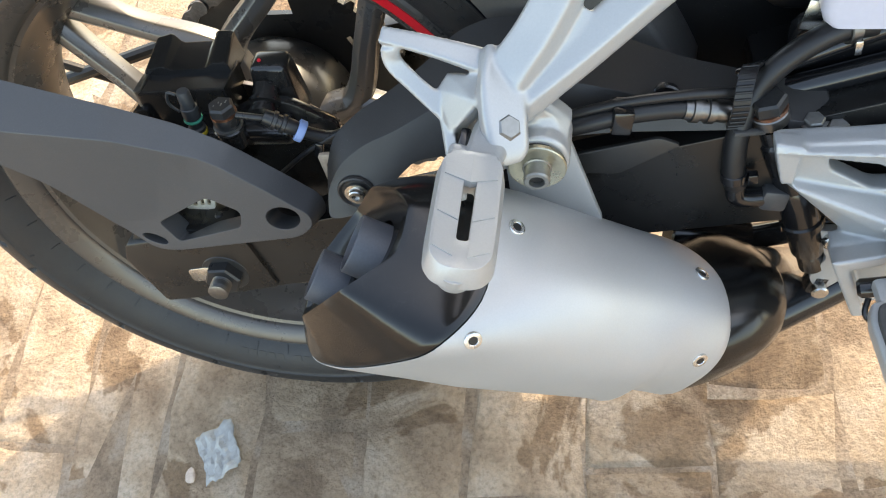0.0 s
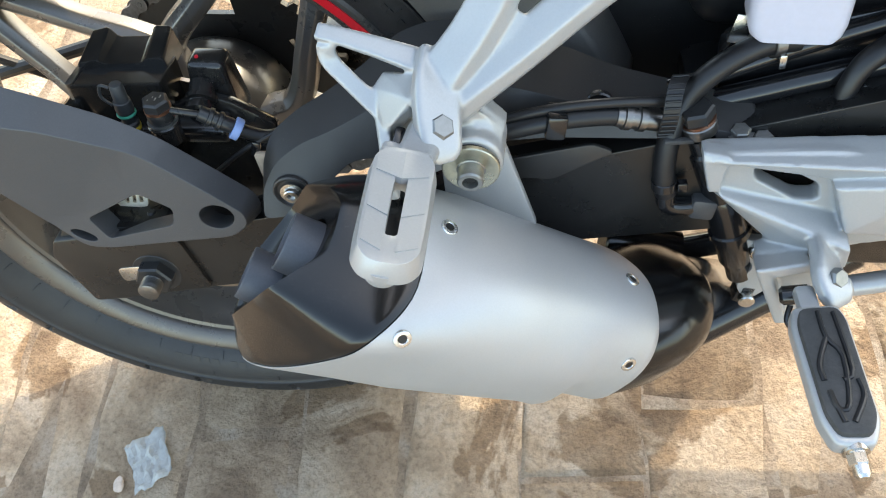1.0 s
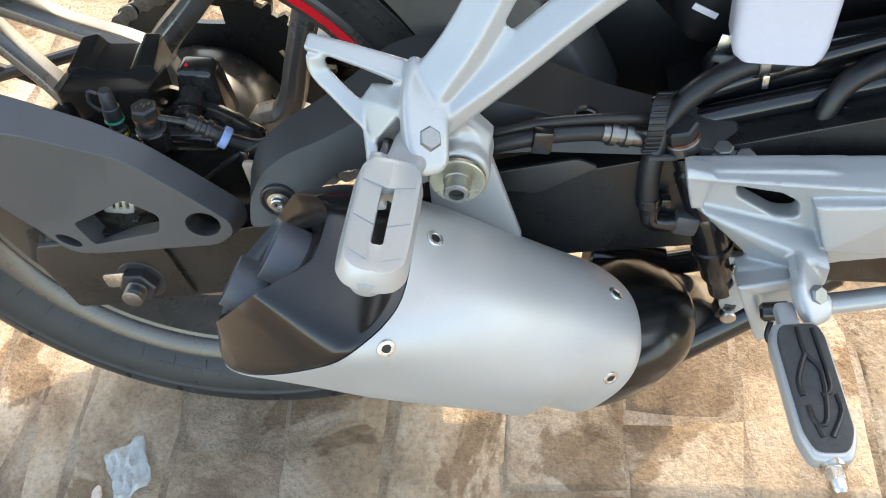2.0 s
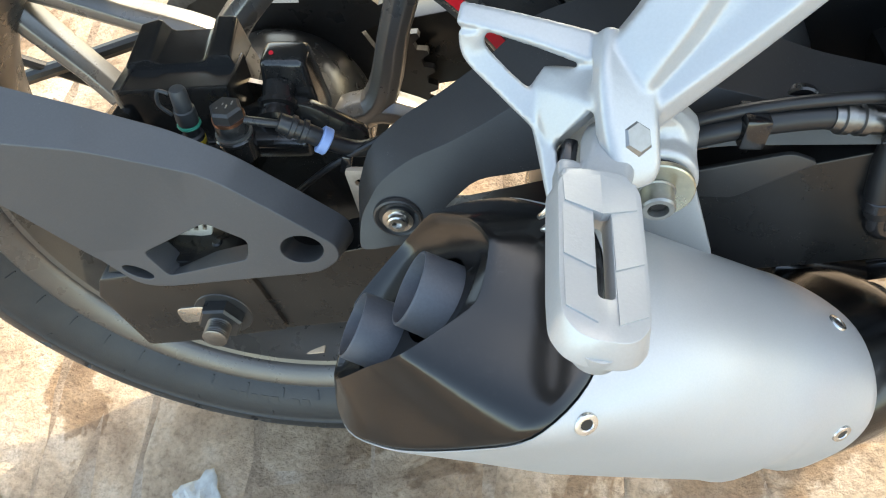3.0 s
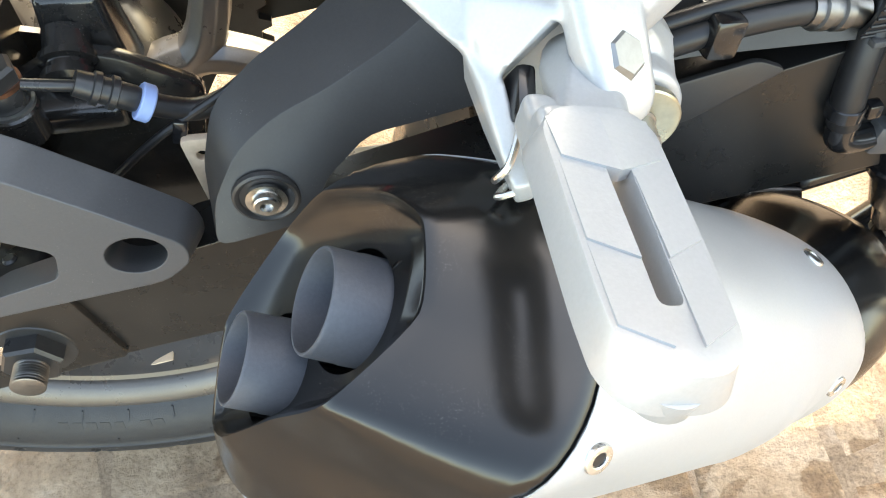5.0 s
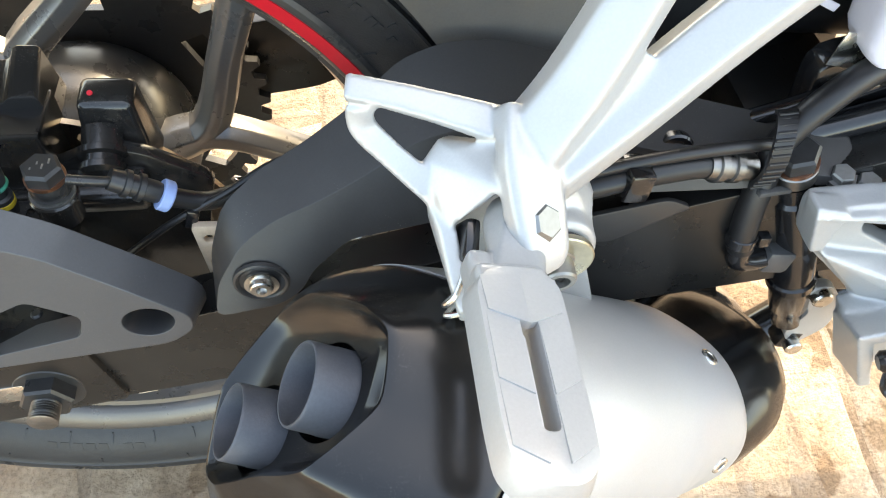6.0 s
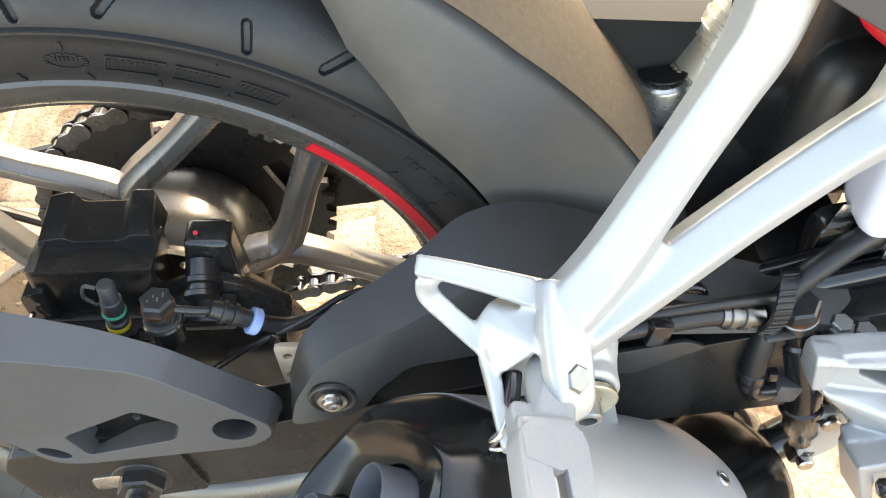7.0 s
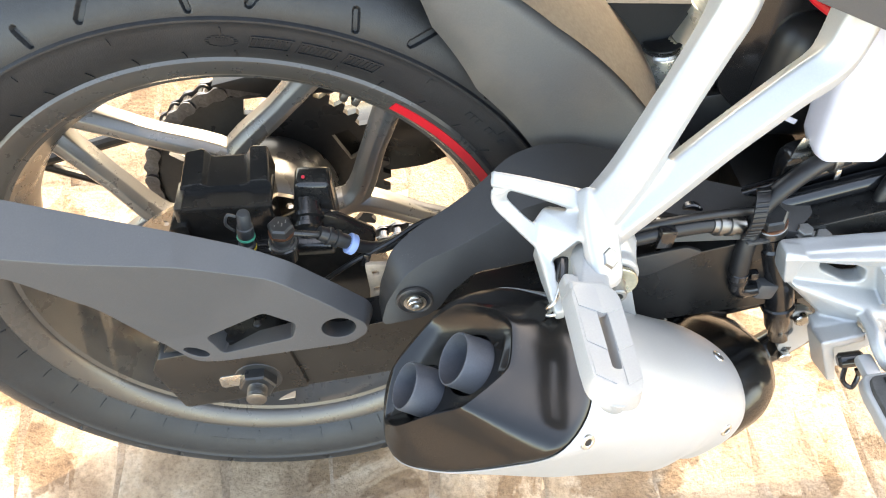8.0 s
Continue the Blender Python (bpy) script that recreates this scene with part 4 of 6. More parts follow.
# ---- rear footrest hanger and peg ----
def build_rear_hanger():
    # arms with a broad outer face, a crease and a narrower lower flank
    sec = rounded([(-1.0, -0.70), (-1.0, 0.42), (-0.86, 0.55), (0.30, 0.86), (0.46, 0.84), (0.98, 0.34), (1.0, -0.70)], 0.08, 2)
    a1 = [(0.2460, -0.186, 0.1690), (0.2530, -0.183, 0.1800), (0.2700, -0.174, 0.1990), (0.297, -0.158, 0.238), (0.313, -0.150, 0.264), (0.322, -0.146, 0.282), (0.328, -0.141, 0.305), (0.338, -0.132, 0.345)]
    a2 = [(0.250, -0.189, 0.163), (0.286, -0.177, 0.183), (0.324, -0.165, 0.207), (0.362, -0.154, 0.229), (0.384, -0.149, 0.243), (0.394, -0.144, 0.263), (0.399, -0.14, 0.29), (0.404, -0.13, 0.34)]
    out = (0.25, -0.72, 0.64)
    leg_n = Vector((0.54, -0.54, 0.65)).normalized()
    flat = rounded([(-1.0, -0.34), (-0.96, 0.18), (-0.74, 0.34), (0.86, 0.34), (1.0, 0.22), (1.0, -0.34)], 0.08, 2)
    bar = rounded([(-1.0, -0.42), (-1.0, 0.34), (1.0, 0.34), (1.0, -0.42)], 0.16, 2)
    solids = [
        sweep(a1, [0.0128, 0.0132, 0.0124, 0.0114, 0.0116, 0.0126, 0.0136, 0.015], section=sec, up=out),
        sweep(a2, [0.0122, 0.0116, 0.0114, 0.0116, 0.0124, 0.0135, 0.0142, 0.015], section=sec, up=out),
        # web sunk between the arms
        hull([(0.250, -0.1925, 0.1715), (0.275, -0.1790, 0.1965), (0.286, -0.1725, 0.2090), (0.298, -0.1750, 0.1985), (0.288, -0.1830, 0.1860), (0.262, -0.1945, 0.1665)], (-0.003, 0.012, -0.010)),
        # leg with its rounded lug
        sweep([(0.2500, -0.176, 0.1850), (0.2478, -0.192, 0.1775), (0.2480, -0.2070, 0.1660), (0.2496, -0.2165, 0.1562), (0.2504, -0.2200, 0.1522), (0.2508, -0.2213, 0.1507)], [0.0132, 0.0132, 0.0128, 0.0108, 0.0076, 0.0040], section=flat, up=leg_n, steps=5),
        # heel guard: rail, lower limb, the wall beside its window
        sweep([(0.1862, -0.1735, 0.2030), (0.199, -0.1745, 0.1990), (0.218, -0.1765, 0.1920), (0.240, -0.1785, 0.1825), (0.256, -0.181, 0.1755)], [0.0046, 0.0050, 0.0058, 0.0072, 0.0078], section=bar, up=(0.12, -0.50, 0.85)),
        sweep([(0.1905, -0.1775, 0.1970), (0.1908, -0.178, 0.1880), (0.200, -0.1815, 0.1760), (0.213, -0.1865, 0.1620), (0.222, -0.190, 0.153)], [0.0050, 0.0050, 0.0048, 0.0054, 0.0062], section=bar, up=(0.1, -0.72, 0.68)),
        hull([(0.2105, -0.1800, 0.1715), (0.2165, -0.1760, 0.1775), (0.2390, -0.1880, 0.1815), (0.2355, -0.2030, 0.1760), (0.2172, -0.2010, 0.1565), (0.2115, -0.1890, 0.1600)], (0.005, 0.008, -0.006)),
        # clevis wall that runs outwards
        hull([(0.2100, -0.188, 0.1600), (0.2140, -0.2005, 0.1560), (0.2170, -0.225, 0.1370), (0.2180, -0.224, 0.1290), (0.2150, -0.190, 0.1250), (0.2110, -0.178, 0.1400)], (0.0058, 0.0, 0.001)),
        hull([(0.214, -0.188, 0.158), (0.247, -0.188, 0.176), (0.262, -0.186, 0.158), (0.276, -0.180, 0.140), (0.262, -0.182, 0.118), (0.232, -0.184, 0.112), (0.218, -0.184, 0.124)], (0, 0.014, 0)),
        # boss round the silencer's bush
        turned((0.259, -0.166, 0.1285), (0.259, -0.2, 0.1280), [(0, 0.0186), (0.028, 0.0176), (0.0295, 0.0164)], 32),
        hull([(0.263, -0.178, 0.160), (0.2785, -0.176, 0.140), (0.276, -0.188, 0.134), (0.250, -0.186, 0.160), (0.244, -0.186, 0.135)], (0, 0.010, 0)),
    ]
    hang = part("rear_footrest_hanger", join(*solids), M["silver"], bike, "silver cast Y-shaped passenger footrest hanger")
    casting(hang, 0.0011, 6)
    p = Vector((0.2495, -0.2105, 0.1652)) - leg_n * 0.0016
    part("pivot_bolt", hexagon(p, p + leg_n * 0.0046, 0.0070, 0.0010), M["boltgrey"], hang, "dull steel hexagon pivot bolt")
    part("spring", sweep([(0.2215, -0.2160, 0.152), (0.2165, -0.2235, 0.1455), (0.2125, -0.2225, 0.1395), (0.2185, -0.2165, 0.1375), (0.2195, -0.2230, 0.1350), (0.2130, -0.2215, 0.1315), (0.2185, -0.2160, 0.1300), (0.2225, -0.2215, 0.1290)], 0.0011, 8), M["steel"], hang, "return spring end")
    part("detent", join(box((0.2225, -0.202, 0.148), (0.006, 0.016, 0.020), (30, 20, 0), 0.002), rod((0.219, -0.212, 0.139), (0.232, -0.212, 0.141), 0.0055)), M["gloss"], hang, "black detent inside the clevis")
    # a torn scrap of white sticker below the arm
    bm = bmesh.new()
    vs = [bm.verts.new(p) for p in ((0.272, -0.166, 0.163), (0.282, -0.165, 0.168), (0.290, -0.164, 0.174), (0.297, -0.163, 0.176), (0.295, -0.163, 0.171), (0.286, -0.164, 0.163), (0.281, -0.165, 0.157), (0.273, -0.166, 0.155))]
    bm.faces.new(vs)
    bmesh.ops.solidify(bm, geom=bm.faces[:], thickness=0.0004)
    part("sticker_scrap", bm, M["white"], hang, "torn scrap of white sticker")
    return hang


build_rear_hanger()

PEG = Matrix.Translation((0.2358, -0.222, 0.1700)) @ Matrix(((0.956, 0.0, 0.294, 0), (0.0, -1.0, 0.0, 0), (-0.294, 0.0, 0.956, 0), (0, 0, 0, 1)))


def build_rear_peg():
    # local: x across, y outwards along the peg, z out of its tread
    def crown(x):
        return 0.0008 - 0.0016 * abs(x) / 0.0138

    def outline(w, y0, y1, chop, r):
        return rounded([(-w + chop, y0), (w - chop, y0), (w, y0 + chop * 1.2), (w - 0.0002, y1 - 0.022), (w - 0.0010, y1 - 0.0085), (w - 0.0056, y1 - 0.0022), (w - 0.0110, y1),
                        (-w + 0.0110, y1), (-w + 0.0056, y1 - 0.0022), (-w + 0.0010, y1 - 0.0085), (-w + 0.0002, y1 - 0.022), (-w, y0 + chop * 1.2)], r, 3)

    slot = rounded([(-0.0030, 0.0285), (0.0030, 0.0285), (0.0028, 0.0690), (-0.0028, 0.0690)], 0.0028, 4)
    bm = plate(outline(0.0168, 0.0085, 0.0868, 0.0060, 0.004), 0.0, 0.0105, [slot], 0.0016, front=outline(0.0145, 0.0105, 0.0848, 0.0050, 0.004), segs=3)
    # plate() lies in x-z with depth in y: turn it so that depth runs down, and crown the tread
    bm.transform(Matrix(((1, 0, 0, 0), (0, 0, 1, 0), (0, -1, 0, 0), (0, 0, 0, 1))))
    for v in bm.verts:
        if v.co.z > -0.004:
            v.co.z += crown(v.co.x)
    bm.transform(PEG)
    peg = part("rear_footpeg", bm, M["silver"], bike, "silver cast passenger footpeg with a slotted chevron tread", smooth=24)
    # overlapping tread steps with a low sharp lip at their outer ends
    for i, (y0, y1) in enumerate(((0.0135, 0.0276), (0.0276, 0.0518), (0.0518, 0.0730))):
        for s in (-1, 1):
            b = bmesh.new()
            inner = 0.0 if i == 0 else 0.0032
            v0, v1 = (0.0 if i == 0 else 0.0058), 0.0058
            edge = (0.0124, 0.0130, 0.0126)[i]
            q = [(inner, y0 + v0, 0.0002), (inner, y1 + v1 - 0.0003, 0.0008), (edge, y1 - 0.0003, 0.0007), (0.0130, y0 + 0.0004, 0.0001)]
            lo = [b.verts.new((s * x, y, crown(x) - 0.003)) for x, y, _ in q]
            hi = [b.verts.new((s * x, y, crown(x) + z)) for x, y, z in q]
            b.faces.new(lo)
            b.faces.new(hi)
            for k in range(len(q)):
                b.faces.new((lo[k], lo[(k + 1) % len(q)], hi[(k + 1) % len(q)], hi[k]))
            bevel_sharp(b, 0.0004, 2)
            b.transform(PEG)
            part("tread_rib", b, M["silver"], peg)
    b = turned((-0.001, 0.0790, -0.007), (-0.001, 0.0790, -0.030), [(0, 0.0082), (0.0062, 0.0080), (0.0068, 0.0077), (0.0070, 0.0070)], 32)
    b.transform(PEG)
    part("end_boss", b, M["silver"], peg)
    # neck with its knuckle between the clevis cheeks
    b = join(box((-0.0088, 0.007, -0.0125), (0.0085, 0.020, 0.012), (0, 0, 0), 0.0025, 3), box((0, 0.012, -0.0075), (0.026, 0.012, 0.011), (0, 0, 0), 0.003, 3))
    b.transform(PEG)
    axis = Vector((0.54, -0.54, 0.65)).normalized()
    mid = Vector((0.2485, -0.2090, 0.1645)) - axis * 0.0085
    pts = [Vector((0.2280, -0.2360, 0.1580)), Vector((0.2420, -0.2360, 0.1540)), Vector((0.2285, -0.2360, 0.1660)), Vector((0.2455, -0.2360, 0.1610))]
    ring12 = turned(mid - axis * 0.010, mid + axis, [(0, 0.0110), (0.0100, 0.0110)], 24)
    pts += [v.co.copy() for v in ring12.verts]
    ring12.free()
    casting(part("neck", join(b, hull(pts)), M["silver"], peg), 0.0009, 4)
    return peg


build_rear_peg()


# ---- front footrest hanger and rider's peg ----
def build_front_hanger():
    o = rounded([(0.386, 0.104), (0.420, 0.1030), (0.462, 0.101), (0.482, 0.097), (0.540, 0.095), (0.600, 0.092), (0.600, 0.020), (0.520, 0.030), (0.478, 0.026), (0.455, 0.014),
                 (0.446, 0.012), (0.419, 0.045), (0.389, 0.079)], [0.006, 0.01, 0.012, 0.01, 0.01, 0, 0, 0.01, 0.01, 0.01, 0.008, 0.004, 0.006], 3)
    win = rounded([(0.414, 0.092), (0.429, 0.092), (0.451, 0.077), (0.453, 0.065), (0.440, 0.066), (0.416, 0.083)], 0.003, 3)
    leg_n = Vector((0.50, -0.62, 0.60)).normalized()
    flat = rounded([(-1.0, -0.34), (-0.96, 0.18), (-0.74, 0.34), (0.86, 0.34), (1.0, 0.22), (1.0, -0.34)], 0.08, 2)
    solids = [
        plate(o, -0.168, -0.154, [win], 0.001),
        # upper rib with a sloping top, lower rib with a sharp crest, the rounded tip, and the thick front part
        hull([(0.3865, -0.158, 0.1045), (0.462, -0.158, 0.1015), (0.600, -0.158, 0.094), (0.390, -0.174, 0.1020), (0.458, -0.178, 0.0965), (0.600, -0.184, 0.085), (0.394, -0.170, 0.1000), (0.456, -0.172, 0.084), (0.600, -0.178, 0.07)], (0, 0.004, 0)),
        hull([(0.396, -0.175, 0.0770), (0.470, -0.190, 0.0440), (0.392, -0.160, 0.0760), (0.420, -0.160, 0.0430), (0.447, -0.170, 0.0130), (0.470, -0.190, 0.030), (0.397, -0.160, 0.0800), (0.470, -0.165, 0.054)]),
        hull([(0.3850, -0.171, 0.1075), (0.3850, -0.173, 0.1020), (0.3895, -0.173, 0.0785), (0.396, -0.173, 0.0785), (0.400, -0.173, 0.104)], (0, 0.012, 0)),
        hull([(0.456, -0.180, 0.084), (0.466, -0.184, 0.052), (0.510, -0.188, 0.090), (0.510, -0.178, 0.040)], (0, 0.020, 0)),
        # clevis: back wall, left wall, roof, leg with its rounded lug
        hull([(0.420, -0.180, 0.034), (0.445, -0.182, 0.040), (0.468, -0.190, 0.030), (0.455, -0.186, -0.010), (0.438, -0.186, -0.018)], (0, 0.012, 0)),
        hull([(0.416, -0.200, 0.040), (0.433, -0.202, -0.007), (0.440, -0.202, -0.007), (0.427, -0.200, 0.034), (0.420, -0.172, 0.026), (0.436, -0.172, -0.020), (0.446, -0.172, -0.020), (0.432, -0.172, 0.022)]),
        hull([(0.416, -0.200, 0.040), (0.446, -0.200, 0.046), (0.430, -0.201, 0.034), (0.448, -0.201, 0.039)], (0.003, 0.026, -0.010)),
        sweep([(0.456, -0.182, 0.040), (0.455, -0.196, 0.044), (0.454, -0.210, 0.046), (0.456, -0.220, 0.042), (0.4578, -0.2238, 0.0382), (0.4584, -0.2250, 0.0368)], [0.0130, 0.0130, 0.0128, 0.0112, 0.0078, 0.0040], section=flat, up=leg_n, steps=5),
    ]
    hang = part("front_footrest_hanger", join(*solids), M["silver"], bike, "silver cast rider footrest hanger with a slotted window")
    casting(hang, 0.0012, 4)
    p = Vector((0.4545, -0.2120, 0.0462)) + leg_n * 0.0012
    part("pivot_bolt", hexagon(p, p + leg_n * 0.0052, 0.0060, 0.0008), M["boltgrey"], hang, "dull steel hexagon pivot bolt")
    part("spring_coil", rod((0.431, -0.204, 0.022), (0.448, -0.206, 0.026), 0.0058, 0.002), M["gloss"], hang, "black return spring")
    part("spring", sweep([(0.438, -0.206, 0.016), (0.436, -0.212, 0.008), (0.442, -0.216, 0.004), (0.446, -0.212, 0.012), (0.444, -0.210, 0.018)], 0.0018, 8), M["gloss"], hang)
    return hang


build_front_hanger()

FPEG = Matrix.Translation((0.4405, -0.232, 0.047)) @ pose(0, 0, 0, 0, 0, 180 + 3.5) @ pose(0, 0, 0, -6, 0, 0) @ Matrix.Diagonal((0.96, 0.96, 1.0, 1.0))


def build_front_peg():
    # local: y outwards along the peg (world -y), x across, z up
    out = rounded([(-0.0125, 0.0), (0.0125, 0.0), (0.0155, 0.012), (0.0150, 0.070), (0.0105, 0.084), (-0.0090, 0.085), (-0.0150, 0.072), (-0.0155, 0.010)], 0.004, 3)
    bm = plate(out, 0.0, 0.012, bevel=0.0025, segs=3)
    turn = Matrix(((1, 0, 0, 0), (0, 0, 1, 0), (0, -1, 0, 0), (0, 0, 0, 1)))
    bm.transform(turn)
    bm.transform(FPEG)
    peg = part("front_footpeg", bm, M["silver"], bike, "silver rider footpeg with a black patterned rubber pad")
    pad = rounded([(-0.0100, 0.004), (0.0100, 0.004), (0.0128, 0.014), (0.0124, 0.068), (0.0085, 0.080), (-0.0075, 0.081), (-0.0124, 0.070), (-0.0128, 0.012)], 0.004, 3)
    bm = plate(pad, -0.0040, 0.002, bevel=0.0012)
    bm.transform(turn)
    bm.transform(FPEG)
    rub = part("rubber_pad", bm, M["pad"], peg, "black rubber pad with moulded lines")
    lines = [[(-0.0070, 0.008), (-0.0070, 0.044), (-0.001, 0.050)], [(0.001, 0.007), (0.001, 0.024), (-0.0045, 0.036), (0.0, 0.064), (0.006, 0.066), (0.0075, 0.056)],
             [(0.001, 0.024), (0.0085, 0.040), (0.0085, 0.050)], [(-0.0085, 0.050), (-0.0085, 0.060), (0.0, 0.074)], [(0.006, 0.066), (0.0045, 0.074)]]
    for ln in lines:
        b = sweep([(x, y, 0.0041) for x, y in ln], 0.0015, 8, 3)
        b.transform(FPEG)
        part("pad_line", b, M["hose"], rub)
    b = turned((0, 0.080, -0.007), (0, 0.11, -0.007), [(0, 0.0068), (0.006, 0.0068), (0.0065, 0.0052), (0.007, 0.0052)], 24)
    b.transform(FPEG)
    part("feeler_washer", b, M["steel"], peg)
    b = hexagon((0, 0.085, -0.007), (0, 0.094, -0.007), 0.0054, 0.001)
    b.transform(FPEG)
    part("feeler_nut", b, M["steel"], peg, "plated hexagon feeler nut")
    b = turned((0, 0.093, -0.007), (0, 0.12, -0.007), [(0, 0.0044), (0.005, 0.0042), (0.0065, 0.003), (0.0067, 0)], 20)
    b.transform(FPEG)
    part("feeler_tip", b, M["steel"], peg)
    b = box((0, -0.008, -0.010), (0.012, 0.022, 0.009), (0, 0, 0), 0.003)
    b.transform(FPEG)
    part("neck", b, M["silver"], peg)
    return peg


build_front_peg()


# ---- rear brake caliper and line ----
def build_caliper():
    c = Vector((-0.004, -0.008, -0.016))

    def at(x, y, z):
        return tuple(Vector((x, y, z)) + c)

    cal = part("brake_caliper", box((0.002, -0.0735, 0.106), (0.068, 0.036, 0.042), (0, 3, 0), 0.0022), M["caliper"], bike, "gloss black rear brake caliper")
    # bridge over the disc: two lumps with a hollow between them
    top = [(-0.030, 0.120), (-0.028, 0.1405), (-0.0135, 0.1430), (-0.0085, 0.1345), (0.0165, 0.1330), (0.0215, 0.1410), (0.0335, 0.1395), (0.0360, 0.118)]
    low = [(-0.031, 0.120), (-0.030, 0.1330), (-0.0150, 0.1345), (-0.0095, 0.1310), (0.0175, 0.1295), (0.0230, 0.1330), (0.0350, 0.1320), (0.0365, 0.118)]
    crisp(cal)
    crisp(part("bridge", plate(rounded(top, 0.0015, 1), -0.071, -0.040, bevel=0.0010, front=rounded(low, 0.0015, 1)), M["caliper"], cal, smooth=24))
    part("rim_ledge", box(at(0.006, -0.086, 0.106), (0.074, 0.009, 0.007), (0, 3, 0), 0.0018), M["caliper"], cal)
    part("piston_body", box(at(0.004, -0.090, 0.092), (0.068, 0.028, 0.032), (0, 3, 0), 0.0035, 3), M["caliper"], cal)
    for x in (-0.018, 0.006, 0.032):
        part("ear", box(at(x, -0.1035, 0.104), (0.012, 0.010, 0.014), (0, 3, 0), 0.0022), M["caliper"], cal)
    part("bore_rib", rod(at(-0.014, -0.104, 0.078), at(-0.014, -0.104, 0.104), 0.007, 0.002), M["caliper"], cal)
    part("side_plate", box(at(-0.027, -0.068, 0.122), (0.006, 0.030, 0.048), (0, 3, 0), 0.0015), M["darksteel"], cal)
    part("pin_boot", turned((0.060, -0.076, 0.112), (0.060, -0.104, 0.098), [(0, 0.010), (0.010, 0.010), (0.011, 0.012), (0.014, 0.012), (0.015, 0.0095), (0.018, 0.0095), (0.019, 0.0115), (0.022, 0.0115), (0.024, 0.009)], 24), M["caliper"], cal)
    part("pin_head", box((0.064, -0.066, 0.106), (0.036, 0.028, 0.050), (6, 6, 0), 0.004, 3, taper=0.72), M["caliper"], cal)
    part("pin_cover", box((0.058, -0.095, 0.090), (0.040, 0.020, 0.016), (20, 4, 0), 0.004, 3), M["caliper"], cal)
    part("paint_dot", turned((0.0600, -0.0712, 0.1312), (0.0600, -0.075, 0.138), [(0, 0.0014), (0.0008, 0.0014), (0.0008, 0)], 12), M["red"], cal)
    n0, n1 = Vector((0.0165, -0.1130, 0.100)), Vector((0.0235, -0.1165, 0.1480))
    part("bleed_nipple", turned(n0, n1, [(0, 0.0062), (0.012, 0.0062), (0.013, 0.0048), (0.020, 0.0048), (0.021, 0.0058), (0.024, 0.0061), (0.030, 0.0058), (0.0305, 0.0049), (0.0420, 0.0046), (0.0438, 0.0038), (0.0442, 0)], 20), M["nipple"], cal, "bleed nipple under a grey rubber cap")
    part("nipple_loop", sweep([n0.lerp(n1, 0.86) + Vector((-0.005, -0.001, 0)), n0.lerp(n1, 0.90) + Vector((-0.0105, -0.001, 0)), n0.lerp(n1, 0.72) + Vector((-0.0125, -0.001, 0)), n0.lerp(n1, 0.56) + Vector((-0.007, -0.001, 0))], 0.0011, 8), M["nipple"], cal)
    part("green_ring", turned(n0.lerp(n1, 0.38), n1, [(0, 0.0062), (0.0010, 0.0067), (0.0022, 0.0062)], 20), M["green"], cal)
    part("yellow_mark", turned(n0.lerp(n1, 0.13), n1, [(0, 0.0063), (0.0002, 0.0065), (0.0030, 0.0065), (0.0032, 0.0063)], 20), M["yellow"], cal, "yellow paint mark")
    b0, b1 = Vector((0.0425, -0.1160, 0.097)), Vector((0.0465, -0.1190, 0.1370))
    d = (b1 - b0).normalized()
    part("banjo_boss", turned(b0, b1, [(0, 0.0100), (0.012, 0.0100), (0.0135, 0.0110), (0.0150, 0.0110), (0.0162, 0.0100)], 28), M["caliper"], cal)
    part("pale_washer", turned(b0 + d * 0.0158, b1, [(0, 0.0102), (0.0016, 0.0102)], 28), M["boltgrey"], cal)
    part("banjo_ring", turned(b0 + d * 0.0172, b1, [(0, 0.0082), (0.0015, 0.0090), (0.0085, 0.0090), (0.0095, 0.0086)], 28), M["nut"], cal)
    part("copper_washer", turned(b0 + d * 0.0262, b1, [(0, 0.0091), (0.0018, 0.0091)], 28), M["copper"], cal, "copper sealing washer")
    top = b0 + d * 0.0350
    part("banjo_bolt", hexagon(b0 + d * 0.0278, top, 0.0091, 0.001), M["nut"], cal, "dark hexagon banjo bolt with stamped marks")
    for k in range(4):
        part("stamp", box(top + Vector((-0.0038 + 0.0025 * k, -0.001 + 0.003 * (k % 2), 0.0001)), (0.0008, 0.0030, 0.0004), (0, 5, 0), 0.0001), M["boltgrey"], cal)
    part("carrier", plate(rounded([(0.005, 0.092), (0.060, 0.112), (0.080, 0.104), (0.108, 0.082), (0.098, 0.050), (0.092, -0.010), (0.060, 0.006), (0.005, 0.060)], 0.005, 3), -0.088, -0.080, bevel=0.0015), M["caliper"], cal, "black caliper carrier")
    tail_holes = [[(x + 0.0028 * math.cos(radians(30 * k)), z + 0.0028 * math.sin(radians(30 * k))) for k in range(12)] for x, z in ((0.1050, 0.0720), (0.1040, 0.0540))]
    part("carrier_tail", plate(rounded([(0.098, 0.082), (0.116, 0.080), (0.108, 0.034), (0.099, 0.034)], 0.003, 3), -0.119, -0.115, tail_holes, bevel=0.0008), M["beige"], cal, "pale bracket plate with two holes")
    part("dust_cover", plate(rounded([(-0.040, 0.115), (-0.026, 0.118), (-0.022, 0.060), (-0.040, 0.062)], 0.004, 3), -0.096, -0.070, bevel=0.002), M["caliper"], cal)
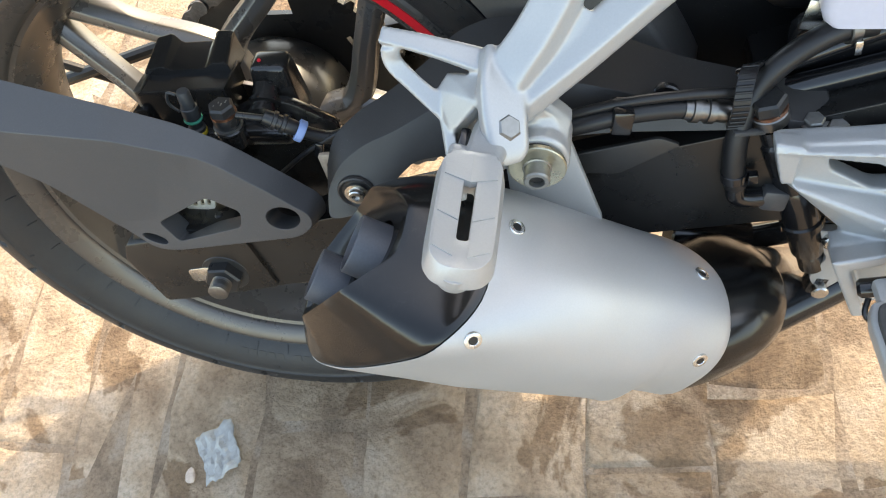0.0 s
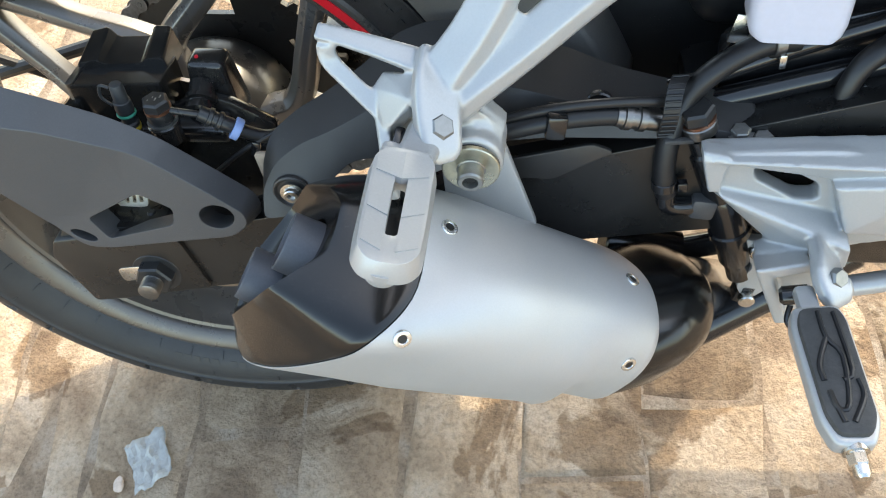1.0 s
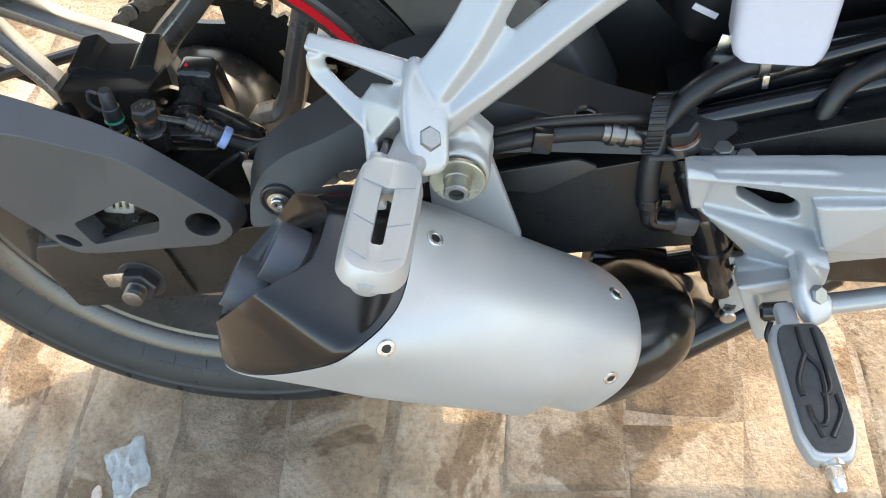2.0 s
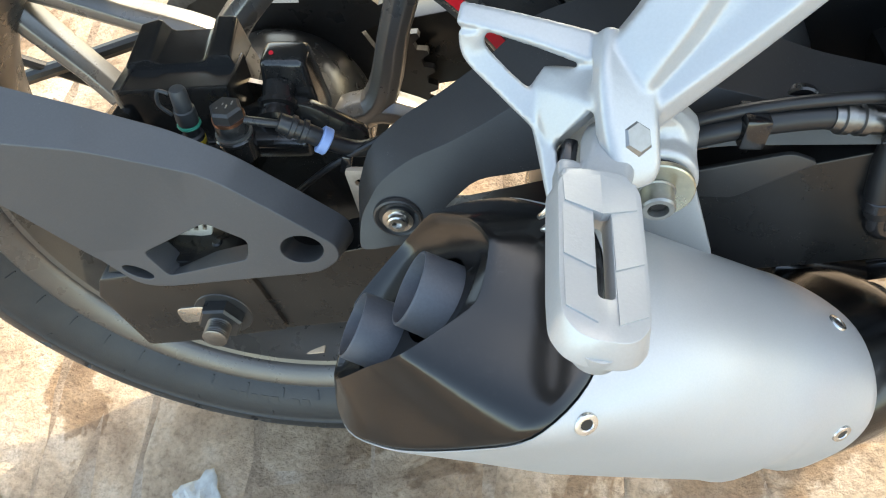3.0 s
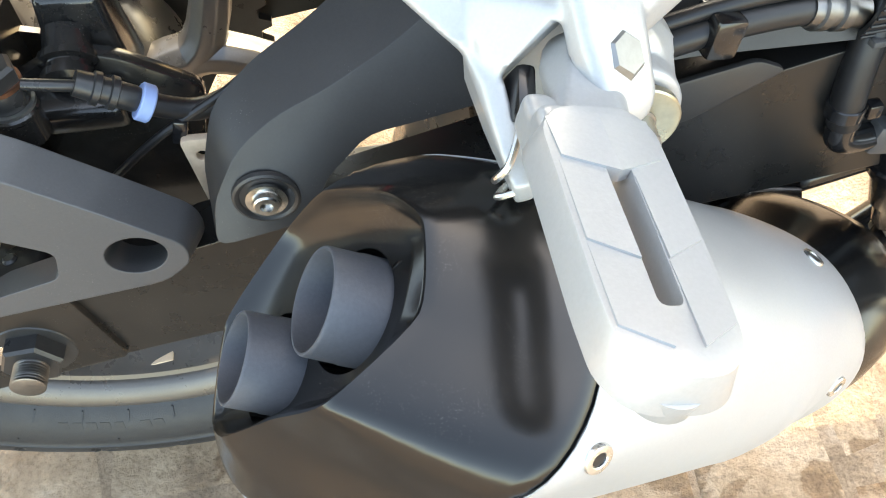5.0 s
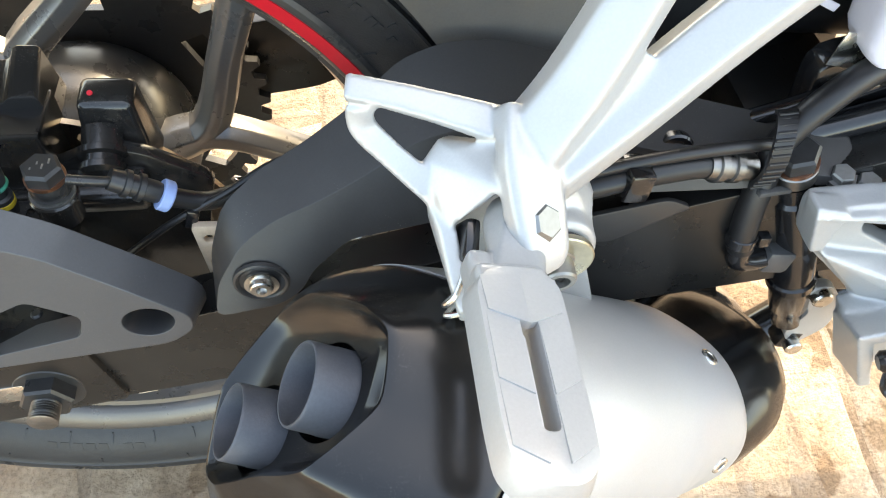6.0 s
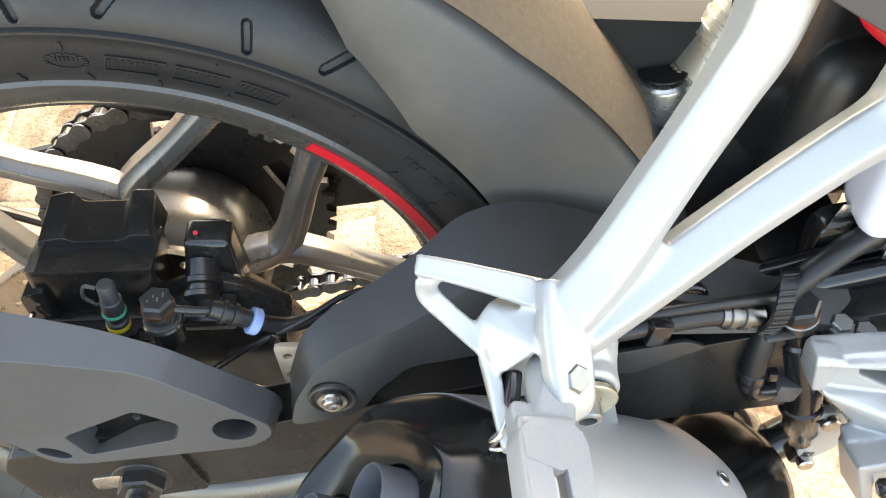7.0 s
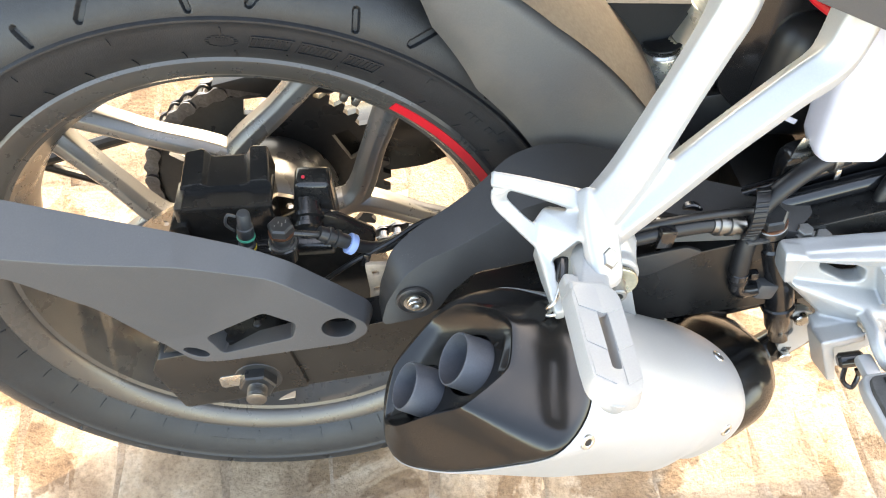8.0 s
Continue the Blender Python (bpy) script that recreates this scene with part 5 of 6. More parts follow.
    for i in range(3):
        part("wire", sweep([(-0.034, -0.100, 0.106 - 0.012 * i), (-0.038, -0.102, 0.098 - 0.012 * i), (-0.030, -0.100, 0.094 - 0.012 * i)], 0.0016, 8), M["steel"], cal)
    return cal


build_caliper()


def build_brake_line():
    line = part("rear_brake_line", sweep([(0.052, -0.1185, 0.122), (0.064, -0.1175, 0.118), (0.074, -0.1145, 0.113)], 0.0024, 12), M["nut"], bike, "rear brake line with crimped ferrule and blue clip")
    part("ferrule", turned((0.070, -0.115, 0.116), (0.094, -0.112, 0.097), [(0, 0.0052), (0.006, 0.0056), (0.0065, 0.0068), (0.009, 0.0068), (0.0095, 0.0054), (0.0125, 0.0054), (0.013, 0.0068), (0.0155, 0.0068), (0.016, 0.0054), (0.022, 0.0054), (0.024, 0.0048)], 24), M["nut"], line)
    part("blue_clip", turned((0.0885, -0.1130, 0.1012), (0.094, -0.1125, 0.0965), [(0, 0.0072), (0.0006, 0.0078), (0.0048, 0.0078), (0.0055, 0.0072)], 24), M["blue"], line, "blue plastic sleeve")
    part("hose", sweep([(0.092, -0.1125, 0.098), (0.108, -0.108, 0.088), (0.130, -0.104, 0.090), (0.18, -0.10, 0.095), (0.26, -0.10, 0.10)], 0.0048, 12), M["hose"], line)
    return line


build_brake_line()
part("sensor_cable", sweep([(0.030, -0.118, 0.040), (0.060, -0.116, 0.062), (0.090, -0.114, 0.082), (0.118, -0.110, 0.094), (0.150, -0.100, 0.104), (0.20, -0.098, 0.10)], 0.0019, 10), M["hose"], bike, "thin black sensor cable")
part("cable_clip", box((0.099, -0.113, 0.083), (0.006, 0.006, 0.012), (0, 20, 0), 0.001), M["gloss"], bike)

# ---- frame, hoses and master cylinder between the two hangers ----
part("frame_rail", sweep([(0.235, -0.118, 0.098), (0.30, -0.122, 0.104), (0.38, -0.122, 0.104), (0.46, -0.12, 0.118), (0.58, -0.115, 0.14)], 0.0075, 14), M["gloss"], bike, "gloss black frame rail")
part("frame_rail", sweep([(0.36, -0.118, 0.112), (0.40, -0.117, 0.122), (0.45, -0.116, 0.138), (0.56, -0.11, 0.165)], 0.0055, 14), M["gloss"], bike, "gloss black upper frame rail")
part("frame_rail", sweep([(0.36, -0.116, 0.092), (0.42, -0.116, 0.102), (0.56, -0.112, 0.128)], 0.006, 14), M["gloss"], bike, "gloss black lower frame rail")
part("pivot_plate", plate(rounded([(0.40, 0.14), (0.60, 0.17), (0.60, -0.06), (0.47, -0.05), (0.42, 0.0), (0.40, 0.05)], 0.012, 3), -0.112, -0.095, bevel=0.003), M["gloss"], bike, "gloss black swingarm pivot plate")
# unseen mirrored plate, added and trimmed for its shadow on the paving
part("left_pivot_plate", plate(rounded([(0.40, 0.14), (0.55, 0.17), (0.555, -0.06), (0.47, -0.05), (0.42, 0.0), (0.40, 0.05)], 0.012, 3), 0.095, 0.112, bevel=0.003), M["gloss"], bike, "gloss black swingarm pivot plate")
# simplified far-side hanger, out of view, added to shade the ground
part("left_footrest_hanger", plate(rounded([(0.386, 0.104), (0.462, 0.101), (0.550, 0.095), (0.555, 0.025), (0.478, 0.026), (0.446, 0.012), (0.419, 0.045), (0.389, 0.079)], 0.006, 3), 0.154, 0.168, bevel=0.002), M["silver"], bike, "unseen far-side footrest hanger added to shade the paving")
part("link_plate", plate(rounded([(0.262, 0.090), (0.325, 0.100), (0.338, 0.093), (0.300, 0.074), (0.270, 0.078)], 0.004, 3), -0.1500, -0.147, bevel=0.001), M["guard"], bike, "black gusset plate")


def build_hoses():
    brake = part("brake_hose", sweep([(0.225, -0.148, 0.096), (0.262, -0.152, 0.112), (0.300, -0.153, 0.121), (0.330, -0.149, 0.120), (0.350, -0.146, 0.116)], 0.0058, 14), M["hose"], bike, "black brake hose with a crimped ferrule")
    part("ferrule", turned((0.338, -0.148, 0.119), (0.365, -0.1435, 0.110), [(0, 0.0062), (0.004, 0.0066), (0.0045, 0.0078), (0.0085, 0.0078), (0.009, 0.0066), (0.013, 0.0066), (0.0135, 0.0078), (0.0175, 0.0078), (0.018, 0.0066), (0.026, 0.0066), (0.028, 0.005)], 24), M["darksteel"], brake)
    part("hose_clip", box((0.304, -0.153, 0.121), (0.012, 0.017, 0.016), (0, 12, 6), 0.002), M["gloss"], brake)
    part("cable", sweep([(0.228, -0.146, 0.104), (0.262, -0.150, 0.119), (0.302, -0.152, 0.129), (0.340, -0.148, 0.128), (0.372, -0.142, 0.122)], 0.0030, 12), M["hose"], brake)
    feed = part("fluid_hose", sweep([(0.440, -0.116, 0.140), (0.420, -0.122, 0.142), (0.396, -0.132, 0.136), (0.378, -0.138, 0.120), (0.369, -0.147, 0.098), (0.367, -0.151, 0.074), (0.369, -0.151, 0.060)], 0.0068, 16), M["hose"], bike, "black rubber fluid hose")
    part("hose_clamp", turned((0.3675, -0.151, 0.071), (0.3675, -0.151, 0.060), [(0, 0.0072), (0.0005, 0.0078), (0.006, 0.0078), (0.0065, 0.0072)], 20), M["gloss"], feed)
    part("clamp_ear", box((0.378, -0.153, 0.067), (0.006, 0.006, 0.007), (0, 0, 0), 0.001), M["gloss"], feed)
    part("elbow", sweep([(0.369, -0.151, 0.060), (0.370, -0.151, 0.051), (0.378, -0.150, 0.047), (0.392, -0.147, 0.046)], 0.0062, 14), M["gloss"], feed)
    part("upper_clamp", turned((0.424, -0.121, 0.142), (0.436, -0.117, 0.141), [(0, 0.0076), (0.0005, 0.0084), (0.006, 0.0084), (0.0065, 0.0076)], 20), M["darksteel"], feed)
    part("upper_clamp_ear", box((0.431, -0.126, 0.133), (0.004, 0.003, 0.009), (0, 0, 0), 0.0008), M["steel"], feed)
    strap = part("rubber_strap", sweep([(0.366, -0.150, 0.104), (0.368, -0.154, 0.118), (0.370, -0.150, 0.132), (0.374, -0.140, 0.137), (0.379, -0.130, 0.130)], 0.0045, section=[(-0.2, -1), (0.2, -1), (0.2, 1), (-0.2, 1)], up=(1, 0, 0)), M["hose"], bike, "ribbed black rubber cable strap")
    for i in range(13):
        t = i / 12
        p = smooth_path([(0.366, -0.151, 0.104), (0.368, -0.1550, 0.118), (0.370, -0.1508, 0.1325), (0.374, -0.1403, 0.1378)], 12)
        q = p[int(t * (len(p) - 1))]
        part("rib", rod(q - Vector((0.0043, 0, 0)), q + Vector((0.0043, 0, 0)), 0.0008, 0.0002, 8), M["hose"], strap)
    part("strap_tail", box((0.374, -0.152, 0.101), (0.018, 0.004, 0.003), (0, 8, 10), 0.0008), M["pad"], strap)
    return brake


build_hoses()


def build_master_cylinder():
    body = part("master_cylinder", turned((0.404, -0.143, 0.050), (0.428, -0.143, -0.045), [(0, 0.0105), (0.004, 0.0120), (0.030, 0.0120), (0.031, 0.0135), (0.036, 0.0135), (0.037, 0.0115), (0.060, 0.0110), (0.064, 0.0085), (0.078, 0.0085), (0.080, 0.007)], 28), M["gloss"], bike, "gloss black rear brake master cylinder")
    part("head", turned((0.388, -0.142, 0.098), (0.404, -0.143, 0.050), [(0, 0.0098), (0.010, 0.0098), (0.012, 0.0115), (0.050, 0.0115)], 28), M["gloss"], body)
    part("banjo_ring", turned((0.3866, -0.1425, 0.1005), (0.3835, -0.1435, 0.115), [(0, 0.0100), (0.001, 0.0108), (0.0075, 0.0108), (0.0085, 0.0100)], 28), M["darksteel"], body)
    part("copper_washer", turned((0.3852, -0.1430, 0.1090), (0.382, -0.144, 0.12), [(0, 0.0105), (0.0022, 0.0105)], 28), M["copper"], body, "copper sealing washer")
    part("banjo_bolt", hexagon((0.3847, -0.1432, 0.1110), (0.3830, -0.1440, 0.1190), 0.0106, 0.001), M["nut"], body, "dark hexagon banjo bolt with stamped figures")
    part("inlet", box((0.392, -0.148, 0.046), (0.016, 0.014, 0.016), (0, 12, 0), 0.003), M["grey"], body)
    part("clevis", box((0.428, -0.143, -0.040), (0.014, 0.014, 0.020), (0, 14, 0), 0.003), M["gloss"], body)
    part("clevis_pin", rod((0.428, -0.156, -0.042), (0.428, -0.132, -0.042), 0.0055), M["steel"], body)
    part("stay", plate(rounded([(0.412, 0.016), (0.436, 0.012), (0.448, -0.006), (0.446, -0.030), (0.428, -0.048), (0.420, -0.030), (0.430, -0.012)], 0.005, 3), -0.150, -0.143, bevel=0.002), M["silver"], body)
    part("stay_bolt", rod((0.430, -0.155, 0.006), (0.430, -0.140, 0.006), 0.006), M["steel"], body)
    for x, y, z in ((0.409, -0.146, 0.103), (0.421, -0.150, 0.100)):
        part("fixing_bolt", turned((x, y, z - 0.006), (x, y - 0.002, z + 0.006), [(0, 0.0080), (0.003, 0.0080), (0.0032, 0.0058), (0.006, 0.0058), (0.007, 0.0050), (0.007, 0)], 6), M["boltgrey"], body)
        part("fixing_washer", turned((x, y, z - 0.008), (x, y - 0.002, z + 0.006), [(0, 0.0105), (0.002, 0.0105)], 20), M["nut"], body)
    return body


build_master_cylinder()


def build_reservoir():
    base = rounded([(0.409, 0.0), (0.462, 0.0), (0.465, 0.030), (0.412, 0.034)], 0.008, 4)
    rings = []
    for k, (z, grow) in enumerate(((0.145, 0.80), (0.148, 0.93), (0.154, 1.0), (0.178, 1.03), (0.215, 1.06), (0.25, 1.08))):
        c = Vector((0.437, 0.014))
        rings.append([(c.x + (p[0] - c.x) * grow + 0.04 * (z - 0.15), -0.128 + (p[1]) * grow + 0.02 * (z - 0.15), z - 0.1 * (p[0] - 0.437)) for p in base])
    res = part("fluid_reservoir", loft(rings), M["white"], bike, "milky white brake fluid reservoir", smooth=50)
    part("outlet", turned((0.436, -0.116, 0.152), (0.444, -0.116, 0.138), [(0, 0.006), (0.012, 0.006)], 18), M["white"], res)
    part("cap", loft([[(p[0] + 0.009, -0.128 + p[1], 0.252) for p in base], [(p[0] + 0.009, -0.128 + p[1], 0.275) for p in base]]), M["matte"], res)
    part("paint_smear", box((0.398, -0.100, 0.165), (0.016, 0.001, 0.004), (0, 30, 0), 0.0004), M["white"], res)
    return res


build_reservoir()
part("wiring_boot", sweep([(0.464, -0.134, 0.095), (0.466, -0.133, 0.116), (0.478, -0.128, 0.134), (0.510, -0.118, 0.142), (0.56, -0.115, 0.150)], [0.006, 0.006, 0.0075, 0.008], 14), M["hose"], bike, "black sleeved wiring loom")
part("connector_boot", turned((0.464, -0.134, 0.074), (0.464, -0.134, 0.112), [(0, 0.010), (0.002, 0.0112), (0.024, 0.0108), (0.028, 0.009), (0.032, 0.006)], 24), M["hose"], bike, "rubber connector boot")
brk = part("loom_bracket", box((0.482, -0.130, 0.098), (0.018, 0.003, 0.036), (0, 8, 0), 0.001), M["gloss"], bike, "black tab bracket with a yellow paint mark")
part("paint_mark", turned((0.482, -0.1312, 0.106), (0.482, -0.14, 0.106), [(0, 0.004), (0.0007, 0.004), (0.0007, 0)], 16), M["yellow"], brk, "yellow paint mark")
part("bare_patch", box((0.412, -0.112, 0.146), (0.016, 0.001, 0.018), (0, 15, 0), 0.0004), M["steel"], bike, "scuffed foil patch")


# ---- shock absorber and bodywork above ----
def build_shock():
    sh = part("shock_absorber", turned((0.357, 0.0, 0.156), (0.407, 0.0, 0.246), [(0, 0.014), (0.003, 0.0185), (0.030, 0.0185), (0.031, 0.0205), (0.060, 0.0205), (0.063, 0.018), (0.12, 0.018)], 36), M["gold"], bike, "silver and gold monoshock with a knurled collar")
    part("top_eye", turned((0.338, -0.004, 0.171), (0.346, 0.0, 0.113), [(0, 0.006), (0.001, 0.0165), (0.003, 0.0180), (0.004, 0.0176), (0.005, 0.0180), (0.028, 0.0180), (0.030, 0.0165)], 36), M["screw"], sh, "bright plated eye of the shock absorber")
    part("end_disc", turned((0.338, -0.004, 0.1713), (0.3378, -0.004, 0.1733), [(0, 0.0150), (0.0008, 0.0146), (0.0010, 0.0120), (0.0004, 0.0100), (0.0004, 0)], 32), M["nut"], sh, "dark pressed end disc")
    ax = (Vector((0.407, 0.0, 0.246)) - Vector((0.357, 0.0, 0.156))).normalized()
    for k in range(4):
        c = Vector((0.357, 0.0, 0.156)) + ax * (0.036 + 0.0065 * k)
        part("band", turned(c, c + ax, [(0, 0.0204), (0.0006, 0.0212), (0.0022, 0.0212), (0.0028, 0.0204)], 36), M["gold"], sh)
    c = Vector((0.357, 0.0, 0.156)) + ax * 0.004
    collar = turned(c, c + ax, [(0, 0.0190), (0.0004, 0.0198), (0.0056, 0.0198), (0.0060, 0.0190)], 72)
    for v in collar.verts:
        q = v.co - c
        q -= ax * q.dot(ax)
        v.co += q * 0.05 * (1 if int(round(math.degrees(math.atan2(q.y, q.dot(ax.cross(Vector((0, 1, 0)))))) / 5)) % 2 else 0)
    part("collar", collar, M["washer"], sh, "knurled collar", smooth=10)
    part("bush", turned((0.342, -0.002, 0.139), (0.346, 0.0, 0.103), [(0, 0.0135), (0.002, 0.0150), (0.022, 0.0150), (0.03, 0.013)], 28), M["hose"], sh)
    pts = []
    for i in range(90):
        a = i / 90 * 7 * 2 * math.pi
        base = Vector((0.372, 0.0, 0.150)).lerp(Vector((0.44, 0.0, 0.03)), i / 90)
        pts.append(base + Vector((0.030 * math.cos(a) * 0.87, 0.030 * math.sin(a), 0.030 * math.cos(a) * 0.5)))
    part("spring", sweep(pts, 0.0055, 10, 2), M["gloss"], sh)
    return sh


build_shock()
part("splash_guard", loft([[(0.282, 0.0, 0.208), (0.282, 0.036, 0.210), (0.300, 0.036, 0.110), (0.300, 0.0, 0.110)], [(0.325, 0.0, 0.203), (0.322, 0.036, 0.206), (0.335, 0.036, 0.105), (0.335, 0.0, 0.105)],
      [(0.420, 0.0, 0.192), (0.420, 0.036, 0.195), (0.420, 0.036, 0.085), (0.420, 0.0, 0.085)]]), M["sheet"], bike, "black plastic splash guard", smooth=20)
part("pivot_cover", plate(rounded([(0.338, 0.148), (0.43, 0.150), (0.43, -0.02), (0.345, -0.02)], 0.01, 3), -0.045, -0.036, bevel=0.002), M["matte"], bike, "black plastic sheet over the swingarm pivot")
part("red_cable", sweep([(0.379, -0.11, 0.270), (0.385, -0.11, 0.262), (0.396, -0.11, 0.253), (0.405, -0.105, 0.246)], 0.0030, 12), M["red"], bike, "red battery cable")
part("air_box", box((0.475, 0.0, 0.160), (0.17, 0.15, 0.10), (0, 8, 0), 0.022, 4), M["hose"], bike, "black plastic air box")
part("inner_fairing", plate(rounded([(0.345, 0.27), (0.52, 0.24), (0.52, 0.10), (0.40, 0.12), (0.365, 0.16)], 0.01, 3), -0.055, -0.045, bevel=0.003), M["gloss"], bike, "black inner fairing sheet")
# plain block for the unseen engine; its underside sets the ground shadow's edge
part("engine_case", box((0.67, 0.0, 0.20), (0.30, 0.21, 0.34), (0, 0, 0), 0.03, 3), M["gloss"], bike, "unseen black engine block placed to shade the paving")
part("side_panel", plate(rounded([(0.286, 0.342), (0.318, 0.317), (0.352, 0.296), (0.40, 0.272), (0.52, 0.215), (0.70, 0.20), (0.70, 0.45), (0.36, 0.45)], 0.008, 3), -0.170, -0.148, bevel=0.004), M["grey"], bike, "dark grey side panel")
# unseen tail and seat block, added and sized to keep sun and sky off
part("tail_panel", loft([[(-0.44, -0.10, 0.52), (-0.44, 0.10, 0.52), (-0.44, 0.10, 0.58), (-0.44, -0.10, 0.58)], [(-0.06, -0.12, 0.47), (-0.06, 0.12, 0.47), (-0.06, 0.12, 0.55), (-0.06, -0.12, 0.55)], [(0.06, -0.11, 0.45), (0.06, 0.12, 0.45), (0.06, 0.12, 0.55), (0.06, -0.11, 0.55)],
      [(0.25, -0.16, 0.44), (0.25, 0.14, 0.42), (0.25, 0.14, 0.55), (0.25, -0.16, 0.55)], [(0.80, -0.20, 0.42), (0.80, 0.16, 0.42), (0.80, 0.16, 0.62), (0.80, -0.20, 0.62)]]), M["grey"], bike, "unseen dark grey tail and seat unit added to shade the parts below", smooth=40)
part("brake_pedal_arm", sweep([(0.478, -0.146, -0.040), (0.499, -0.146, -0.037), (0.56, -0.146, -0.026), (0.68, -0.146, -0.01)], 0.0075, 16), M["silver"], bike, "silver brake pedal arm")
part("lower_tube", rod((0.390, -0.105, -0.150), (0.52, -0.085, -0.065), 0.015, 0.002), M["gloss"], bike, "black painted cross tube")
part("lower_rail", sweep([(0.360, -0.06, -0.090), (0.42, -0.07, -0.070), (0.52, -0.08, -0.03), (0.6, -0.08, -0.01)], 0.010, 16), M["gloss"], bike, "gloss black lower rail")

# ---- ground ----
def ground_material(name, a, c, d, scale=1.0, vary=0.0):
    m = bpy.data.materials.new(name)
    m.use_nodes = True
    nt = m.node_tree
    b = nt.nodes["Principled BSDF"]
    link = nt.links.new
    geo = nt.nodes.new("ShaderNodeNewGeometry").outputs["Position"]

    def tex(size, detail=5.0, rough=0.6, dist=0.0):
        n = nt.nodes.new("ShaderNodeTexNoise")
        n.inputs["Scale"].default_value, n.inputs["Detail"].default_value, n.inputs["Roughness"].default_value, n.inputs["Distortion"].default_value = size, detail, rough, dist
        link(geo, n.inputs["Vector"])
        return n.outputs["Fac"]

    def ramp(fac, stops):
        r = nt.nodes.new("ShaderNodeValToRGB")
        els = r.color_ramp.elements
        while len(els) < len(stops):
            els.new(0.5)
        for e, (p, col) in zip(els, stops):
            e.position, e.color = p, (*col, 1)
        link(fac, r.inputs[0])
        return r.outputs[0]

    big = ramp(tex(9 * scale, 6, 0.62, 0.3), [(0.36, a), (0.50, c), (0.64, d)])
    fine = ramp(tex(160 * scale, 4, 0.7), [(0.32, (0.70, 0.68, 0.66)), (0.50, (1, 1, 1)), (0.68, (1.16, 1.15, 1.14))])
    mx = nt.nodes.new("ShaderNodeMix")
    mx.data_type, mx.blend_type = "RGBA", "MULTIPLY"
    mx.inputs[0].default_value = 1.0
    link(big, mx.inputs[6])
    link(fine, mx.inputs[7])
    colour = mx.outputs[2]
    if vary:
        st = nt.nodes.new("ShaderNodeMix")
        st.data_type, st.blend_type = "RGBA", "MULTIPLY"
        link(ramp(tex(7.0, 5, 0.55, 0.6), [(0.535, (0, 0, 0)), (0.56, (1, 1, 1))]), st.inputs[0])
        link(colour, st.inputs[6])
        st.inputs[7].default_value = (0.60, 0.53, 0.46, 1)
        colour = st.outputs[2]
    if vary:
        info = nt.nodes.new("ShaderNodeObjectInfo")
        mr = nt.nodes.new("ShaderNodeMapRange")
        mr.inputs["To Min"].default_value, mr.inputs["To Max"].default_value = 1 - vary, 1 + vary
        link(info.outputs["Random"], mr.inputs["Value"])
        hsv = nt.nodes.new("ShaderNodeHueSaturation")
        link(mr.outputs[0], hsv.inputs["Value"])
        link(colour, hsv.inputs["Color"])
        colour = hsv.outputs[0]
    link(colour, b.inputs["Base Color"])
    b.inputs["Roughness"].default_value = 0.85
    bp = nt.nodes.new("ShaderNodeBump")
    bp.inputs["Strength"].default_value, bp.inputs["Distance"].default_value = 1.0, 0.012
    add = nt.nodes.new("ShaderNodeMath")
    add.operation = "ADD"
    link(tex(120 * scale, 6, 0.72), add.inputs[0])
    link(tex(14 * scale, 4, 0.6), add.inputs[1])
    link(add.outputs[0], bp.inputs["Height"])
    link(bp.outputs[0], b.inputs["Normal"])
    return m


M["stone"] = ground_material("worn_sandstone", (0.27, 0.184, 0.120), (0.47, 0.347, 0.240), (0.57, 0.462, 0.360), 1.0, 0.26)
M["mortar"] = ground_material("sandy_mortar", (0.22, 0.155, 0.105), (0.36, 0.26, 0.18), (0.45, 0.36, 0.28), 1.6)

bm = bmesh.new()
bmesh.ops.create_grid(bm, x_segments=2, y_segments=2, size=60)
pavement = part("pavement", bm, M["mortar"])
pavement.location = (0, 0, -0.0005)
tagged(pavement, "worn brown stone paving with sandy joints", "pavement", kind="structure")
rng = random.Random(4)
variants = []
for k in range(8):
    b = bmesh.new()
    w, l = 0.119 / 2, (0.20, 0.26, 0.30, 0.34)[k % 4] / 2
    base = [(-w, -l), (w, -l), (w, l), (-w, l)]
    out = []
    for i in range(4):
        p, q = base[i], base[(i + 1) % 4]
        n = 2 if i % 2 == 0 else 5
        for j in range(n):
            t = j / n
            out.append((p[0] + (q[0] - p[0]) * t + rng.uniform(-0.005, 0.005), p[1] + (q[1] - p[1]) * t + rng.uniform(-0.005, 0.005)))
    m = len(out)
    lo = [b.verts.new((x, y, -0.010)) for x, y in out]
    mi = [b.verts.new((x, y, -0.0012 + rng.uniform(-0.0012, 0.0004))) for x, y in out]
    hi = [b.verts.new((x * 0.90, y * 0.95, rng.uniform(-0.0008, 0.0006))) for x, y in out]
    for r0, r1 in ((lo, mi), (mi, hi)):
        for i in range(m):
            b.faces.new((r0[i], r0[(i + 1) % m], r1[(i + 1) % m], r1[i]))
    b.faces.new(hi)
    for f in b.faces:
        f.smooth = True
    me = bpy.data.meshes.new("paving_stone")
    b.to_mesh(me)
    b.free()
    me.materials.append(M["stone"])
    variants.append((me, l * 2))
